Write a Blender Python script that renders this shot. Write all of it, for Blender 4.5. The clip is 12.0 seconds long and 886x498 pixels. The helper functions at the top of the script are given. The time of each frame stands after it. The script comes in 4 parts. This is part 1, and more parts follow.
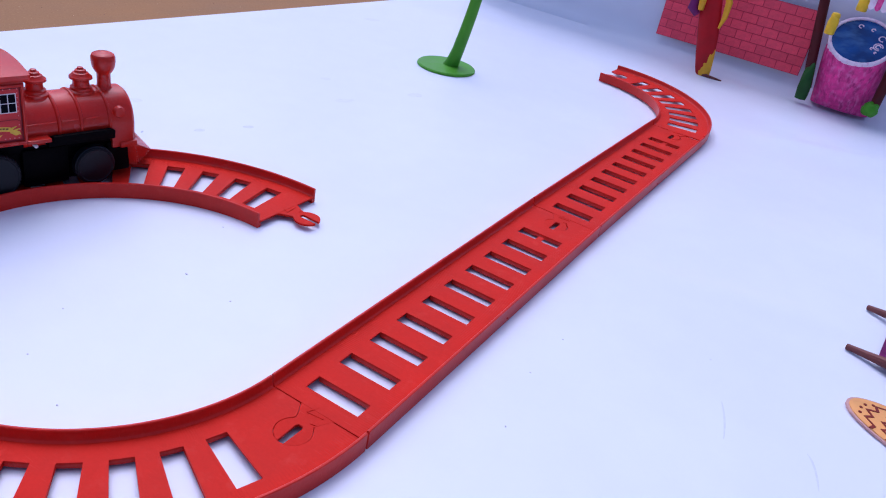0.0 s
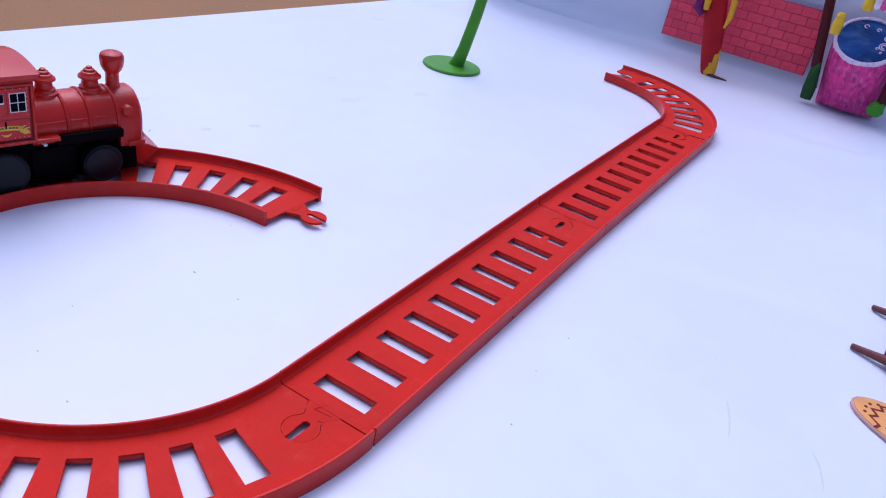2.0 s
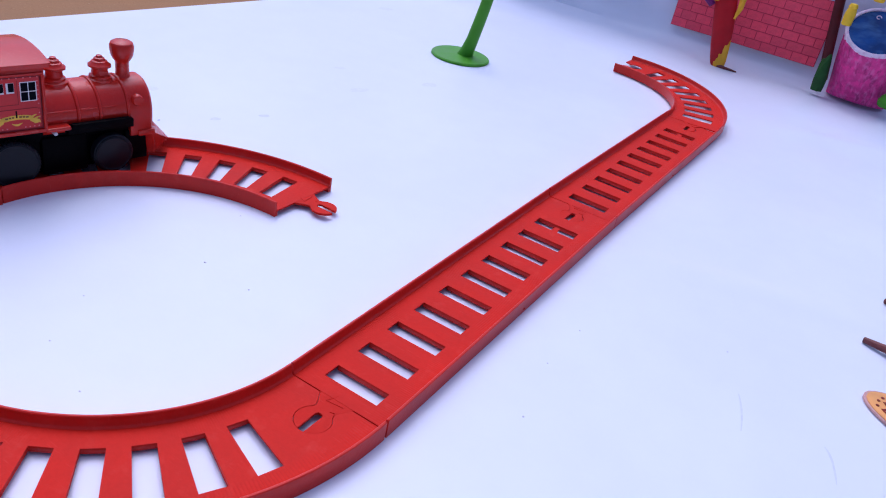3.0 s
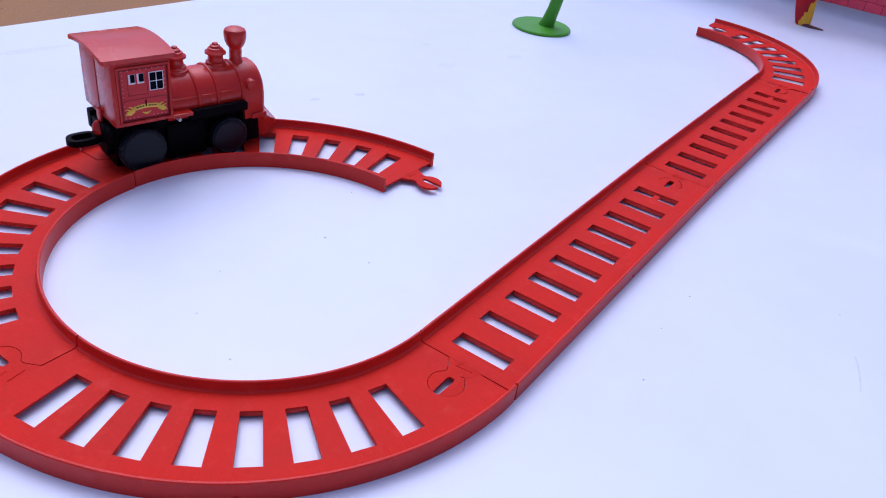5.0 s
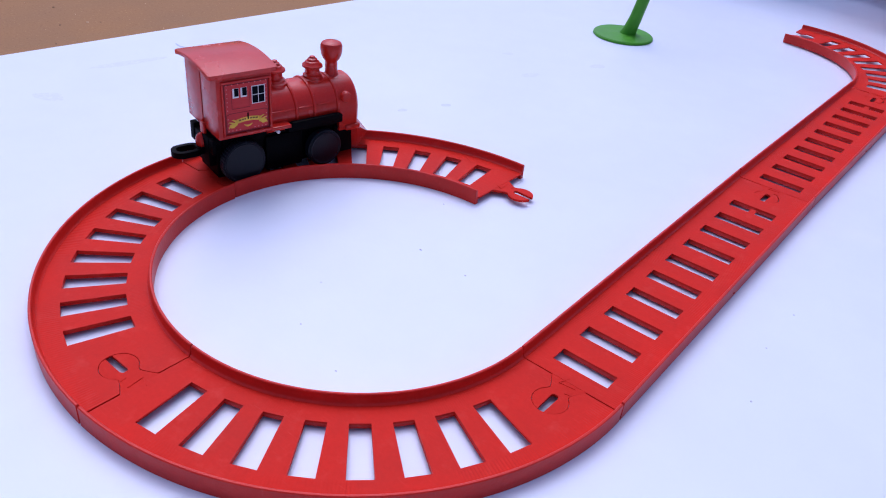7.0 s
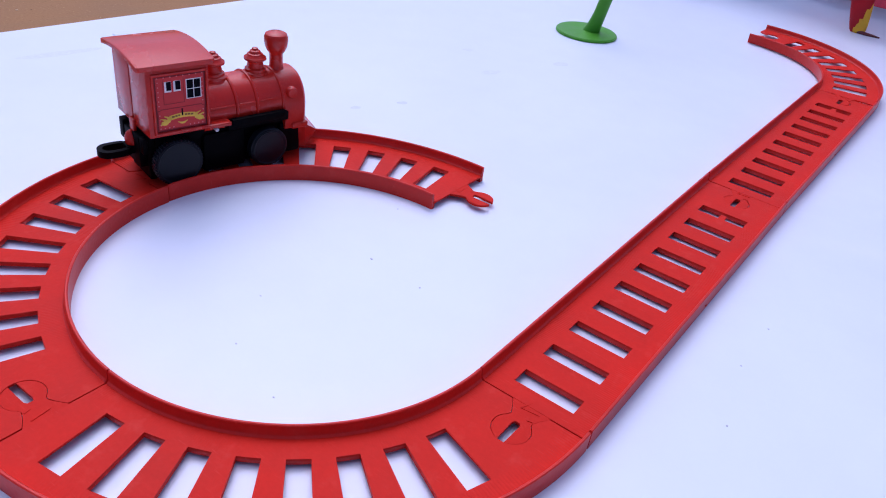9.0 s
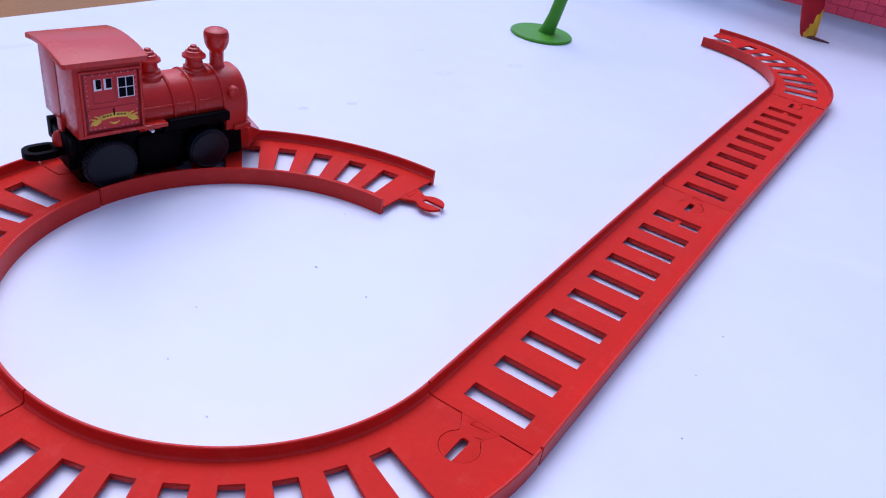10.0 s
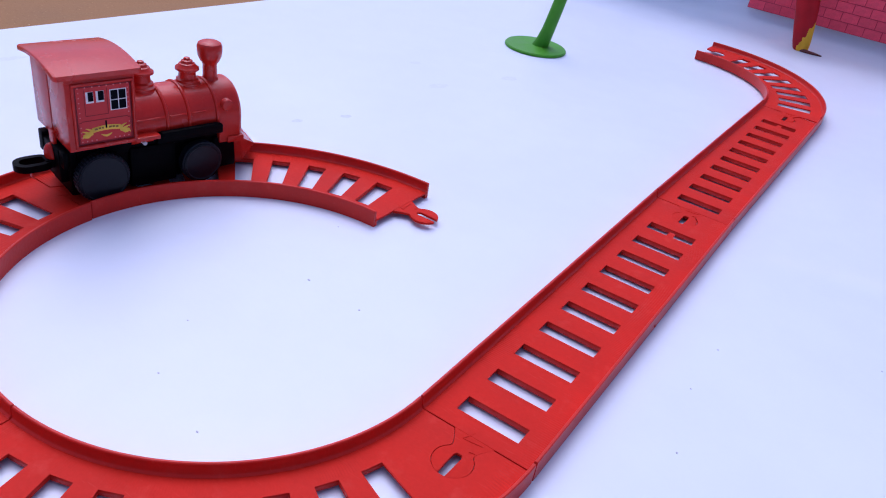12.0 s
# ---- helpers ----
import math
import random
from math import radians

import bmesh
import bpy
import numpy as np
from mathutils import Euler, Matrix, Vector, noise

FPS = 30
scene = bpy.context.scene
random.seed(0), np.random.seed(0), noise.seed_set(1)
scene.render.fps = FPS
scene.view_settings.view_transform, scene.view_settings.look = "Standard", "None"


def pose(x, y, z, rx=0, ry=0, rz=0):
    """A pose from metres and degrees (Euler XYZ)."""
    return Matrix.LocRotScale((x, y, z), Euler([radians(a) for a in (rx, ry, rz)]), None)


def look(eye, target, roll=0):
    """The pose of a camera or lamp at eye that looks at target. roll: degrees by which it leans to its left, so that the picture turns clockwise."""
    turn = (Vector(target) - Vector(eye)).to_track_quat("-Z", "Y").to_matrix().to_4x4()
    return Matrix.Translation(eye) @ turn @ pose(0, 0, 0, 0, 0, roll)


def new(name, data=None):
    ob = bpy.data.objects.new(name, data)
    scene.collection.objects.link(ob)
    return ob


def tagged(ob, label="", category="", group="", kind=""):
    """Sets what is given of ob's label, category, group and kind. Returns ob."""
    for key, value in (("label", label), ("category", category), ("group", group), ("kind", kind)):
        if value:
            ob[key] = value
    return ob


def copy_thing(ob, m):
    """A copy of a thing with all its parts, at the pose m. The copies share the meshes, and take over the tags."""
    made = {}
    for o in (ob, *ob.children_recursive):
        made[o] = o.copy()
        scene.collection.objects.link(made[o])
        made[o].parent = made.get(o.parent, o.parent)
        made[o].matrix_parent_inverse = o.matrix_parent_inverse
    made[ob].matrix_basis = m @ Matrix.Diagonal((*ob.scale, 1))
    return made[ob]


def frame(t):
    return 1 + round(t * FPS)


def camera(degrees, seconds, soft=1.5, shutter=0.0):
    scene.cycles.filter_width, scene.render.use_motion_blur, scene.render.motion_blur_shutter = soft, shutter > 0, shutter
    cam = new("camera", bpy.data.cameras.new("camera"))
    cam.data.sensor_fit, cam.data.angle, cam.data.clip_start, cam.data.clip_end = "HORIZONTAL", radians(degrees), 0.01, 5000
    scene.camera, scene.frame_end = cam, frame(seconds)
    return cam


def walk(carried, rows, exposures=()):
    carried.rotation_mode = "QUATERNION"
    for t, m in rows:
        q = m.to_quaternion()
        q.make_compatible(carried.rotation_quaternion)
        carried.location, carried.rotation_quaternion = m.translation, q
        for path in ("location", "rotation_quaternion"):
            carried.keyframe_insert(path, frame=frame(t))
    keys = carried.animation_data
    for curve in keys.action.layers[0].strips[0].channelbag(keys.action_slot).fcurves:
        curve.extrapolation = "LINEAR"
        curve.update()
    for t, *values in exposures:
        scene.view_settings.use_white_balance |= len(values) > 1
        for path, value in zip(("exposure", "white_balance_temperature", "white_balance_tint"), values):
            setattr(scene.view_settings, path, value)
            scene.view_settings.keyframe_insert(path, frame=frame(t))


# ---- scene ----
from mathutils import geometry

DEG = 59.6
cam = camera(DEG, 12.0, soft=1.1)
# seconds, eye x y z, yaw to the left of +y, pitch up, roll
ROWS = [
    (0.0, 0.1249, -0.1821, 0.2032, 25.74, -28.93, 11.77),
    (0.5, 0.1245, -0.1825, 0.2026, 25.75, -28.97, 11.80),
    (1.0, 0.1246, -0.1826, 0.2034, 25.85, -29.10, 11.74),
    (1.5, 0.1245, -0.1838, 0.2041, 25.95, -29.09, 11.79),
    (2.0, 0.1248, -0.1842, 0.2036, 26.05, -29.03, 11.75),
    (2.5, 0.1233, -0.1836, 0.2027, 26.00, -29.26, 11.88),
    (4.5, 0.1117, -0.1993, 0.2023, 28.96, -31.94, 10.09),
    (5.0, 0.1061, -0.2070, 0.2041, 30.89, -32.52, 8.17),
    (5.5, 0.1021, -0.2130, 0.2044, 33.64, -32.78, 6.63),
    (6.0, 0.0958, -0.2177, 0.2066, 35.82, -32.88, 5.85),
    (6.5, 0.0921, -0.2172, 0.2063, 36.20, -32.83, 5.96),
    (7.0, 0.0898, -0.2164, 0.2055, 35.92, -32.72, 6.22),
    (9.0, 0.0769, -0.1927, 0.1946, 32.58, -32.48, 8.07),
    (9.5, 0.0762, -0.1860, 0.1924, 31.19, -32.21, 8.64),
    (10.0, 0.0740, -0.1796, 0.1903, 29.10, -31.92, 9.75),
    (10.5, 0.0738, -0.1775, 0.1888, 28.43, -31.79, 10.00),
    (11.0, 0.0743, -0.1777, 0.1890, 28.55, -31.73, 9.83),
    (11.5, 0.0739, -0.1780, 0.1893, 28.69, -31.40, 9.85),
    (12.0, 0.0740, -0.1780, 0.1899, 28.89, -30.97, 9.84),
]


def heading(x, y, z, yaw, pitch, roll):
    a, b = radians(yaw), radians(pitch)
    eye = Vector((x, y, z))
    return look(eye, eye + Vector((-math.sin(a) * math.cos(b), math.cos(a) * math.cos(b), math.sin(b))), roll)


EXPOSURE, KELVIN, TINT = -0.05, 5190, 25
walk(cam, [(r[0], heading(*r[1:])) for r in ROWS], [(0.0, EXPOSURE, KELVIN, TINT), (12.0, EXPOSURE, KELVIN, TINT)])

# ---- light: bright overcast sky, softly brighter from the far left ----
SUN_ELEV, SUN_AZ = 63.0, -54.0
world = bpy.data.worlds.new("sky")
scene.world = world
world.use_nodes = True
sky = world.node_tree.nodes.new("ShaderNodeTexSky")
sky.sky_type = "NISHITA"
sky.sun_disc = False
sky.sun_elevation = radians(SUN_ELEV)
sky.sun_rotation = radians(SUN_AZ)
sky.air_density, sky.dust_density = 0.8, 6.0
background = world.node_tree.nodes["Background"]
world.node_tree.links.new(sky.outputs["Color"], background.inputs["Color"])
background.inputs["Strength"].default_value = 0.137
sun = new("sun", bpy.data.lights.new("sun", "SUN"))
sun.data.energy = 0.65
sun.data.angle = radians(62)
sun.data.color = (0.97, 0.98, 1.0)
az, el = radians(SUN_AZ), radians(SUN_ELEV)
sun.matrix_world = look((math.sin(az) * math.cos(el) * 5, math.cos(az) * math.cos(el) * 5, math.sin(el) * 5), (0, 0, 0))


# ---- materials ----
def material(name, colour, rough=0.5, metal=0.0, vary=0.08, scale=60.0, bump=0.0, bump_scale=400.0, spec=0.25, fine=0.04, coat=0.0):
    """A surface with variation at two scales and a fine relief; scales in cycles a metre."""
    m = bpy.data.materials.new(name)
    m.use_nodes = True
    n, k = m.node_tree.nodes, m.node_tree.links
    p = n["Principled BSDF"]
    p.inputs["Metallic"].default_value = metal
    p.inputs["Specular IOR Level"].default_value = spec
    p.inputs["Coat Weight"].default_value = coat
    where = n.new("ShaderNodeTexCoord")
    big, small = n.new("ShaderNodeTexNoise"), n.new("ShaderNodeTexNoise")
    big.inputs["Scale"].default_value, big.inputs["Detail"].default_value = scale, 3.0
    small.inputs["Scale"].default_value, small.inputs["Detail"].default_value = bump_scale, 4.0
    for t in (big, small):
        k.new(where.outputs["Object"], t.inputs["Vector"])
    span = n.new("ShaderNodeMapRange")
    span.inputs["From Min"].default_value, span.inputs["From Max"].default_value = 0.25, 0.75
    span.inputs["To Min"].default_value, span.inputs["To Max"].default_value = 1 - vary, 1 + vary
    span2 = n.new("ShaderNodeMapRange")
    span2.inputs["From Min"].default_value, span2.inputs["From Max"].default_value = 0.25, 0.75
    span2.inputs["To Min"].default_value, span2.inputs["To Max"].default_value = 1 - fine, 1 + fine
    k.new(big.outputs["Fac"], span.inputs["Value"])
    k.new(small.outputs["Fac"], span2.inputs["Value"])
    both = n.new("ShaderNodeMath")
    both.operation = "MULTIPLY"
    k.new(span.outputs[0], both.inputs[0])
    k.new(span2.outputs[0], both.inputs[1])
    tint = n.new("ShaderNodeMix")
    tint.data_type, tint.blend_type = "RGBA", "MULTIPLY"
    tint.inputs["Factor"].default_value = 1.0
    tint.inputs["A"].default_value = (*colour, 1)
    k.new(both.outputs[0], tint.inputs["B"])
    k.new(tint.outputs["Result"], p.inputs["Base Color"])
    gloss = n.new("ShaderNodeMapRange")
    gloss.inputs["From Min"].default_value, gloss.inputs["From Max"].default_value = 0.3, 0.7
    gloss.inputs["To Min"].default_value, gloss.inputs["To Max"].default_value = max(rough - 0.06, 0.02), min(rough + 0.08, 1)
    k.new(big.outputs["Fac"], gloss.inputs["Value"])
    k.new(gloss.outputs[0], p.inputs["Roughness"])
    if bump:
        relief = n.new("ShaderNodeBump")
        relief.inputs["Strength"].default_value = 1.0
        relief.inputs["Distance"].default_value = bump
        k.new(small.outputs["Fac"], relief.inputs["Height"])
        k.new(relief.outputs["Normal"], p.inputs["Normal"])
    return m


def add_ribs(m, every=0.0011, height=0.00008):
    """Fine moulded ribs across the run of the track, in patches, from the mesh's own run and width coordinates."""
    n, k = m.node_tree.nodes, m.node_tree.links
    p = n["Principled BSDF"]
    old = p.inputs["Normal"].links[0].from_node
    uv = n.new("ShaderNodeUVMap")
    uv.uv_map = "run"
    wave = n.new("ShaderNodeTexWave")
    wave.wave_type, wave.bands_direction = "BANDS", "X"
    wave.inputs["Scale"].default_value = 2 * math.pi / 20 / every
    k.new(uv.outputs["UV"], wave.inputs["Vector"])
    patch = n.new("ShaderNodeTexNoise")
    patch.inputs["Scale"].default_value = 28.0
    k.new(uv.outputs["UV"], patch.inputs["Vector"])
    span = n.new("ShaderNodeMapRange")
    span.inputs["From Min"].default_value, span.inputs["From Max"].default_value = 0.45, 0.62
    k.new(patch.outputs["Fac"], span.inputs["Value"])
    both = n.new("ShaderNodeMath")
    both.operation = "MULTIPLY"
    k.new(wave.outputs["Fac"], both.inputs[0])
    k.new(span.outputs[0], both.inputs[1])
    apart = n.new("ShaderNodeSeparateXYZ")
    k.new(uv.outputs["UV"], apart.inputs[0])
    off = n.new("ShaderNodeMath")
    off.operation = "ABSOLUTE"
    k.new(apart.outputs["Y"], off.inputs[0])
    border = n.new("ShaderNodeMapRange")
    border.inputs["From Min"].default_value, border.inputs["From Max"].default_value = 0.0125, 0.014
    k.new(off.outputs[0], border.inputs["Value"])
    held = n.new("ShaderNodeMath")
    held.operation = "MULTIPLY"
    k.new(both.outputs[0], held.inputs[0])
    k.new(border.outputs[0], held.inputs[1])
    both = held
    relief = n.new("ShaderNodeBump")
    relief.inputs["Distance"].default_value = height
    k.new(both.outputs[0], relief.inputs["Height"])
    k.new(old.outputs["Normal"], relief.inputs["Normal"])
    k.new(relief.outputs["Normal"], p.inputs["Normal"])
    return m


def piece_tint(m, low, high):
    """Lets each piece be a little lighter or darker than its neighbours."""
    n, k = m.node_tree.nodes, m.node_tree.links
    p = n["Principled BSDF"]
    old = p.inputs["Base Color"].links[0].from_socket
    info = n.new("ShaderNodeObjectInfo")
    span = n.new("ShaderNodeMapRange")
    span.inputs["To Min"].default_value, span.inputs["To Max"].default_value = low, high
    k.new(info.outputs["Random"], span.inputs["Value"])
    tint = n.new("ShaderNodeMix")
    tint.data_type, tint.blend_type = "RGBA", "MULTIPLY"
    tint.inputs["Factor"].default_value = 1.0
    k.new(old, tint.inputs["A"])
    k.new(span.outputs[0], tint.inputs["B"])
    k.new(tint.outputs["Result"], p.inputs["Base Color"])
    return m


def add_scuffs_and_sheen(m, pale, amount=0.3, scale=110.0):
    """Rubbed, paler patches and fine scratches on moulded plastic; the paleness also paints in sheen."""
    n, k = m.node_tree.nodes, m.node_tree.links
    p = n["Principled BSDF"]
    old = p.inputs["Base Color"].links[0].from_socket
    where = n.new("ShaderNodeTexCoord")
    rub, line = n.new("ShaderNodeTexNoise"), n.new("ShaderNodeTexNoise")
    rub.inputs["Scale"].default_value, rub.inputs["Detail"].default_value = scale, 8.0
    rub.inputs["Roughness"].default_value = 0.65
    line.inputs["Scale"].default_value, line.inputs["Detail"].default_value = 1.0, 4.0
    squeeze = n.new("ShaderNodeMapping")
    squeeze.inputs["Scale"].default_value = (130, 1500, 300)
    squeeze.inputs["Rotation"].default_value = (0, 0, 0.5)
    k.new(where.outputs["Object"], rub.inputs["Vector"])
    k.new(where.outputs["Object"], squeeze.inputs["Vector"])
    k.new(squeeze.outputs["Vector"], line.inputs["Vector"])
    spans = []
    for t, low, high in ((rub, 0.56, 0.74), (line, 0.63, 0.75)):
        span = n.new("ShaderNodeMapRange")
        span.inputs["From Min"].default_value, span.inputs["From Max"].default_value = low, high
        span.inputs["To Max"].default_value = amount
        k.new(t.outputs["Fac"], span.inputs["Value"])
        spans.append(span)
    most = n.new("ShaderNodeMath")
    most.operation = "MAXIMUM"
    k.new(spans[0].outputs[0], most.inputs[0])
    k.new(spans[1].outputs[0], most.inputs[1])
    mix = n.new("ShaderNodeMix")
    mix.data_type = "RGBA"
    k.new(most.outputs[0], mix.inputs["Factor"])
    k.new(old, mix.inputs["A"])
    mix.inputs["B"].default_value = (*pale, 1)
    k.new(mix.outputs["Result"], p.inputs["Base Color"])
    return m


def add_flecks(m, colour, size, low=0.52, high=0.66, amount=0.8):
    """Small ragged flecks of a second paint, longer one way; size: their extent in metres along x, y and z."""
    n, k = m.node_tree.nodes, m.node_tree.links
    p = n["Principled BSDF"]
    old = p.inputs["Base Color"].links[0].from_socket
    where, squeeze, spots = n.new("ShaderNodeTexCoord"), n.new("ShaderNodeMapping"), n.new("ShaderNodeTexNoise")
    squeeze.inputs["Scale"].default_value = tuple(1 / v for v in size)
    spots.inputs["Scale"].default_value, spots.inputs["Detail"].default_value = 1.0, 3.0
    k.new(where.outputs["Object"], squeeze.inputs["Vector"])
    k.new(squeeze.outputs["Vector"], spots.inputs["Vector"])
    span = n.new("ShaderNodeMapRange")
    span.inputs["From Min"].default_value, span.inputs["From Max"].default_value = low, high
    span.inputs["To Max"].default_value = amount
    k.new(spots.outputs["Fac"], span.inputs["Value"])
    mix = n.new("ShaderNodeMix")
    mix.data_type = "RGBA"
    k.new(span.outputs[0], mix.inputs["Factor"])
    k.new(old, mix.inputs["A"])
    mix.inputs["B"].default_value = (*colour, 1)
    k.new(mix.outputs["Result"], p.inputs["Base Color"])
    return m


TRACK_RED = (0.59, 0.019, 0.008)
track_plastic = material("red_track_plastic", TRACK_RED, 0.34, vary=0.09, scale=35, bump=0.00007, bump_scale=700, fine=0.04, spec=0.26)
deck_plastic = add_ribs(material("red_ribbed_plastic", TRACK_RED, 0.46, vary=0.09, scale=35, bump=0.00007, bump_scale=700, fine=0.04, spec=0.07))
matte_plastic = material("red_matte_plastic", TRACK_RED, 0.5, vary=0.09, scale=35, bump=0.00007, bump_scale=700, fine=0.04, spec=0.06)
# paler red on the track: worn spots, and glossy highlights put into the colour
for m in (track_plastic, deck_plastic, matte_plastic):
    add_scuffs_and_sheen(m, (0.72, 0.09, 0.06), 0.22)
loco_plastic = material("red_train_plastic", (0.53, 0.020, 0.009), 0.22, spec=0.38, vary=0.08, scale=60, bump=0.00005, bump_scale=700, fine=0.04)
add_scuffs_and_sheen(loco_plastic, (0.62, 0.1, 0.07), 0.22, 160.0)
black_plastic = material("black_plastic", (0.0012, 0.0012, 0.002), 0.55, spec=0.05, vary=0.2, scale=90, bump=0.00008, bump_scale=900)
wheel_black = material("black_wheel_plastic", (0.006, 0.008, 0.012), 0.4, spec=0.22, vary=0.2, scale=90, bump=0.00006, bump_scale=700)
white_plastic = material("milky_white_plastic", (0.78, 0.8, 0.8), 0.35, vary=0.03, scale=80, bump=0.00003)
sticker_red = material("red_sticker", (0.6, 0.04, 0.036), 0.4, vary=0.04, scale=120)
sticker_pink = material("pink_rivet_print", (0.72, 0.2, 0.2), 0.5)
sticker_dark = material("dark_line_print_and_recess_shade", (0.2, 0.012, 0.015), 0.5)
sticker_gold = material("gold_banner_print", (0.85, 0.56, 0.06), 0.5, vary=0.12, scale=300)
sticker_brown = material("brown_letter_print", (0.2, 0.1, 0.03), 0.5)
pane_dark = material("dark_window_print", (0.004, 0.005, 0.008), 0.4, spec=0.02, vary=0.3, scale=200)
frame_white = material("pale_window_frame_print", (0.84, 0.84, 0.8), 0.45)
sheet_white = material("white_vinyl_sheet", (0.735, 0.785, 0.88), 0.36, spec=0.45, vary=0.025, scale=9, bump=0.0002, bump_scale=45, fine=0.012)
brown_board = material("brown_board", (0.325, 0.17, 0.068), 0.8, vary=0.1, scale=14, bump=0.0002, bump_scale=500, fine=0.05)
add_flecks(brown_board, (0.2, 0.09, 0.03), (0.0012, 0.0012, 0.0012), 0.6, 0.72, 0.6)
add_flecks(brown_board, (0.58, 0.36, 0.15), (0.002, 0.002, 0.002), 0.64, 0.74, 0.5)
scuff_grey = material("faint_grey_scuff", (0.5, 0.55, 0.66), 0.6, vary=0.15, scale=300)
smudge_grey = material("lilac_grey_smudge", (0.655, 0.70, 0.825), 0.45, vary=0.06, scale=300)
smudge_pale = material("pale_lilac_smudge", (0.712, 0.755, 0.862), 0.36, vary=0.04, scale=200)
grit_dark = material("dark_brown_grit", (0.16, 0.085, 0.045), 0.8, vary=0.3, scale=500)
grit_pale = material("pale_sandy_grit", (0.6, 0.42, 0.25), 0.8, vary=0.2, scale=500)
crumb_dark = material("dark_crumb", (0.54, 0.54, 0.62), 0.8, vary=0.3, scale=800)
palm_green = material("green_plastic", (0.075, 0.3, 0.014), 0.4, vary=0.12, scale=60, bump=0.0001, bump_scale=500)
grass_green = material("dark_green_plastic", (0.016, 0.075, 0.012), 0.5, vary=0.25, scale=90, bump=0.0003, bump_scale=300)
brick_pink = material("pink_brick_print", (0.86, 0.085, 0.13), 0.6, vary=0.16, scale=70, bump=0.0001, bump_scale=500, fine=0.08)
piece_tint(brick_pink, 0.9, 1.06)
mortar_pink = material("dark_pink_joint", (0.52, 0.042, 0.075), 0.7, vary=0.1)
well_pink = material("pink_well_paint", (0.72, 0.05, 0.25), 0.5, vary=0.25, scale=75, bump=0.0003, bump_scale=220, fine=0.2)
add_flecks(well_pink, (0.8, 0.2, 0.46), (0.0042, 0.0042, 0.011), 0.5, 0.7, 0.5)
add_flecks(well_pink, (0.33, 0.012, 0.1), (0.0036, 0.0036, 0.010), 0.56, 0.7, 0.7)
well_rim = material("pale_rim_paint", (0.8, 0.68, 0.78), 0.5, vary=0.12, scale=110)
add_flecks(well_rim, (0.66, 0.25, 0.5), (0.004, 0.004, 0.007), 0.54, 0.68, 0.6)
well_water = material("blue_water_paint", (0.008, 0.05, 0.2), 0.5, spec=0.1, vary=0.5, scale=45)
add_flecks(well_water, (0.1, 0.25, 0.5), (0.03, 0.016, 0.016), 0.5, 0.75, 0.6)
post_brown = material("dark_red_brown_plastic", (0.075, 0.006, 0.008), 0.45, vary=0.15, scale=80)
pail_yellow = material("bright_yellow_plastic", (0.86, 0.56, 0.02), 0.4, vary=0.1, scale=90)
yellow_plastic = material("yellow_plastic", (0.8, 0.42, 0.015), 0.4, vary=0.1, scale=90)
figure_red = material("red_figure_paint", (0.42, 0.004, 0.009), 0.45, vary=0.15, scale=70)
figure_purple = material("purple_figure_paint", (0.16, 0.015, 0.12), 0.4, vary=0.15, scale=70)
chair_brown = material("brown_wood_paint", (0.15, 0.045, 0.04), 0.5, vary=0.2, scale=120)
chair_purple = material("purple_fabric_print", (0.2, 0.02, 0.14), 0.7, vary=0.25, scale=120, bump=0.0001, bump_scale=900)
chair_lilac = material("lilac_print", (0.55, 0.25, 0.62), 0.6)
board_orange = material("orange_board_paint", (0.78, 0.37, 0.11), 0.4, vary=0.12, scale=60)
board_border = material("pale_pink_border_paint", (0.55, 0.32, 0.29), 0.45, vary=0.08)
board_maroon = material("maroon_zigzag_paint", (0.2, 0.02, 0.012), 0.5)


# ---- building helpers ----
def put(bm, verts, faces):
    vs = [bm.verts.new(v) for v in verts]
    for f in faces:
        try:
            bm.faces.new([vs[i] for i in f])
        except ValueError:
            pass
    return vs


def part(name, bm, mat, parent=None, label="", smooth=True):
    """Links a bmesh as ONE mesh object, under a thing or a part when one is given."""
    bmesh.ops.recalc_face_normals(bm, faces=bm.faces)
    me = bpy.data.meshes.new(name)
    bm.to_mesh(me)
    bm.free()
    for one in mat if isinstance(mat, (list, tuple)) else [mat]:
        me.materials.append(one)
    if smooth:
        me.shade_smooth()
        me.set_sharp_from_angle(angle=radians(35))
    ob = new(name, me)
    if parent is not None:
        ob.parent = parent
    if label:
        ob["label"] = label
    return ob


def thing(name, m, label, category, group=""):
    ob = new(name)
    ob.empty_display_size = 0.01
    ob.matrix_world = m
    return tagged(ob, label, category, group)


def box(x0, x1, y0, y1, z0, z1, bevel=0.0, bm=None, segments=2, s=0.001):
    """A block between the given bounds, in millimetres, with its edges rounded."""
    own = bmesh.new()
    put(own, [(x, y, z) for z in (z0, z1) for y in (y0, y1) for x in (x0, x1)],
        [(0, 2, 3, 1), (4, 5, 7, 6), (0, 1, 5, 4), (2, 6, 7, 3), (0, 4, 6, 2), (1, 3, 7, 5)])
    if bevel:
        bmesh.ops.bevel(own, geom=own.edges[:], offset=bevel, segments=segments, affect="EDGES", profile=0.5)
    bmesh.ops.scale(own, vec=(s, s, s), verts=own.verts)
    return merge(own, bm)


def merge(own, bm):
    if bm is None:
        return own
    me = bpy.data.meshes.new("temp")
    own.to_mesh(me)
    own.free()
    bm.from_mesh(me)
    bpy.data.meshes.remove(me)
    return bm


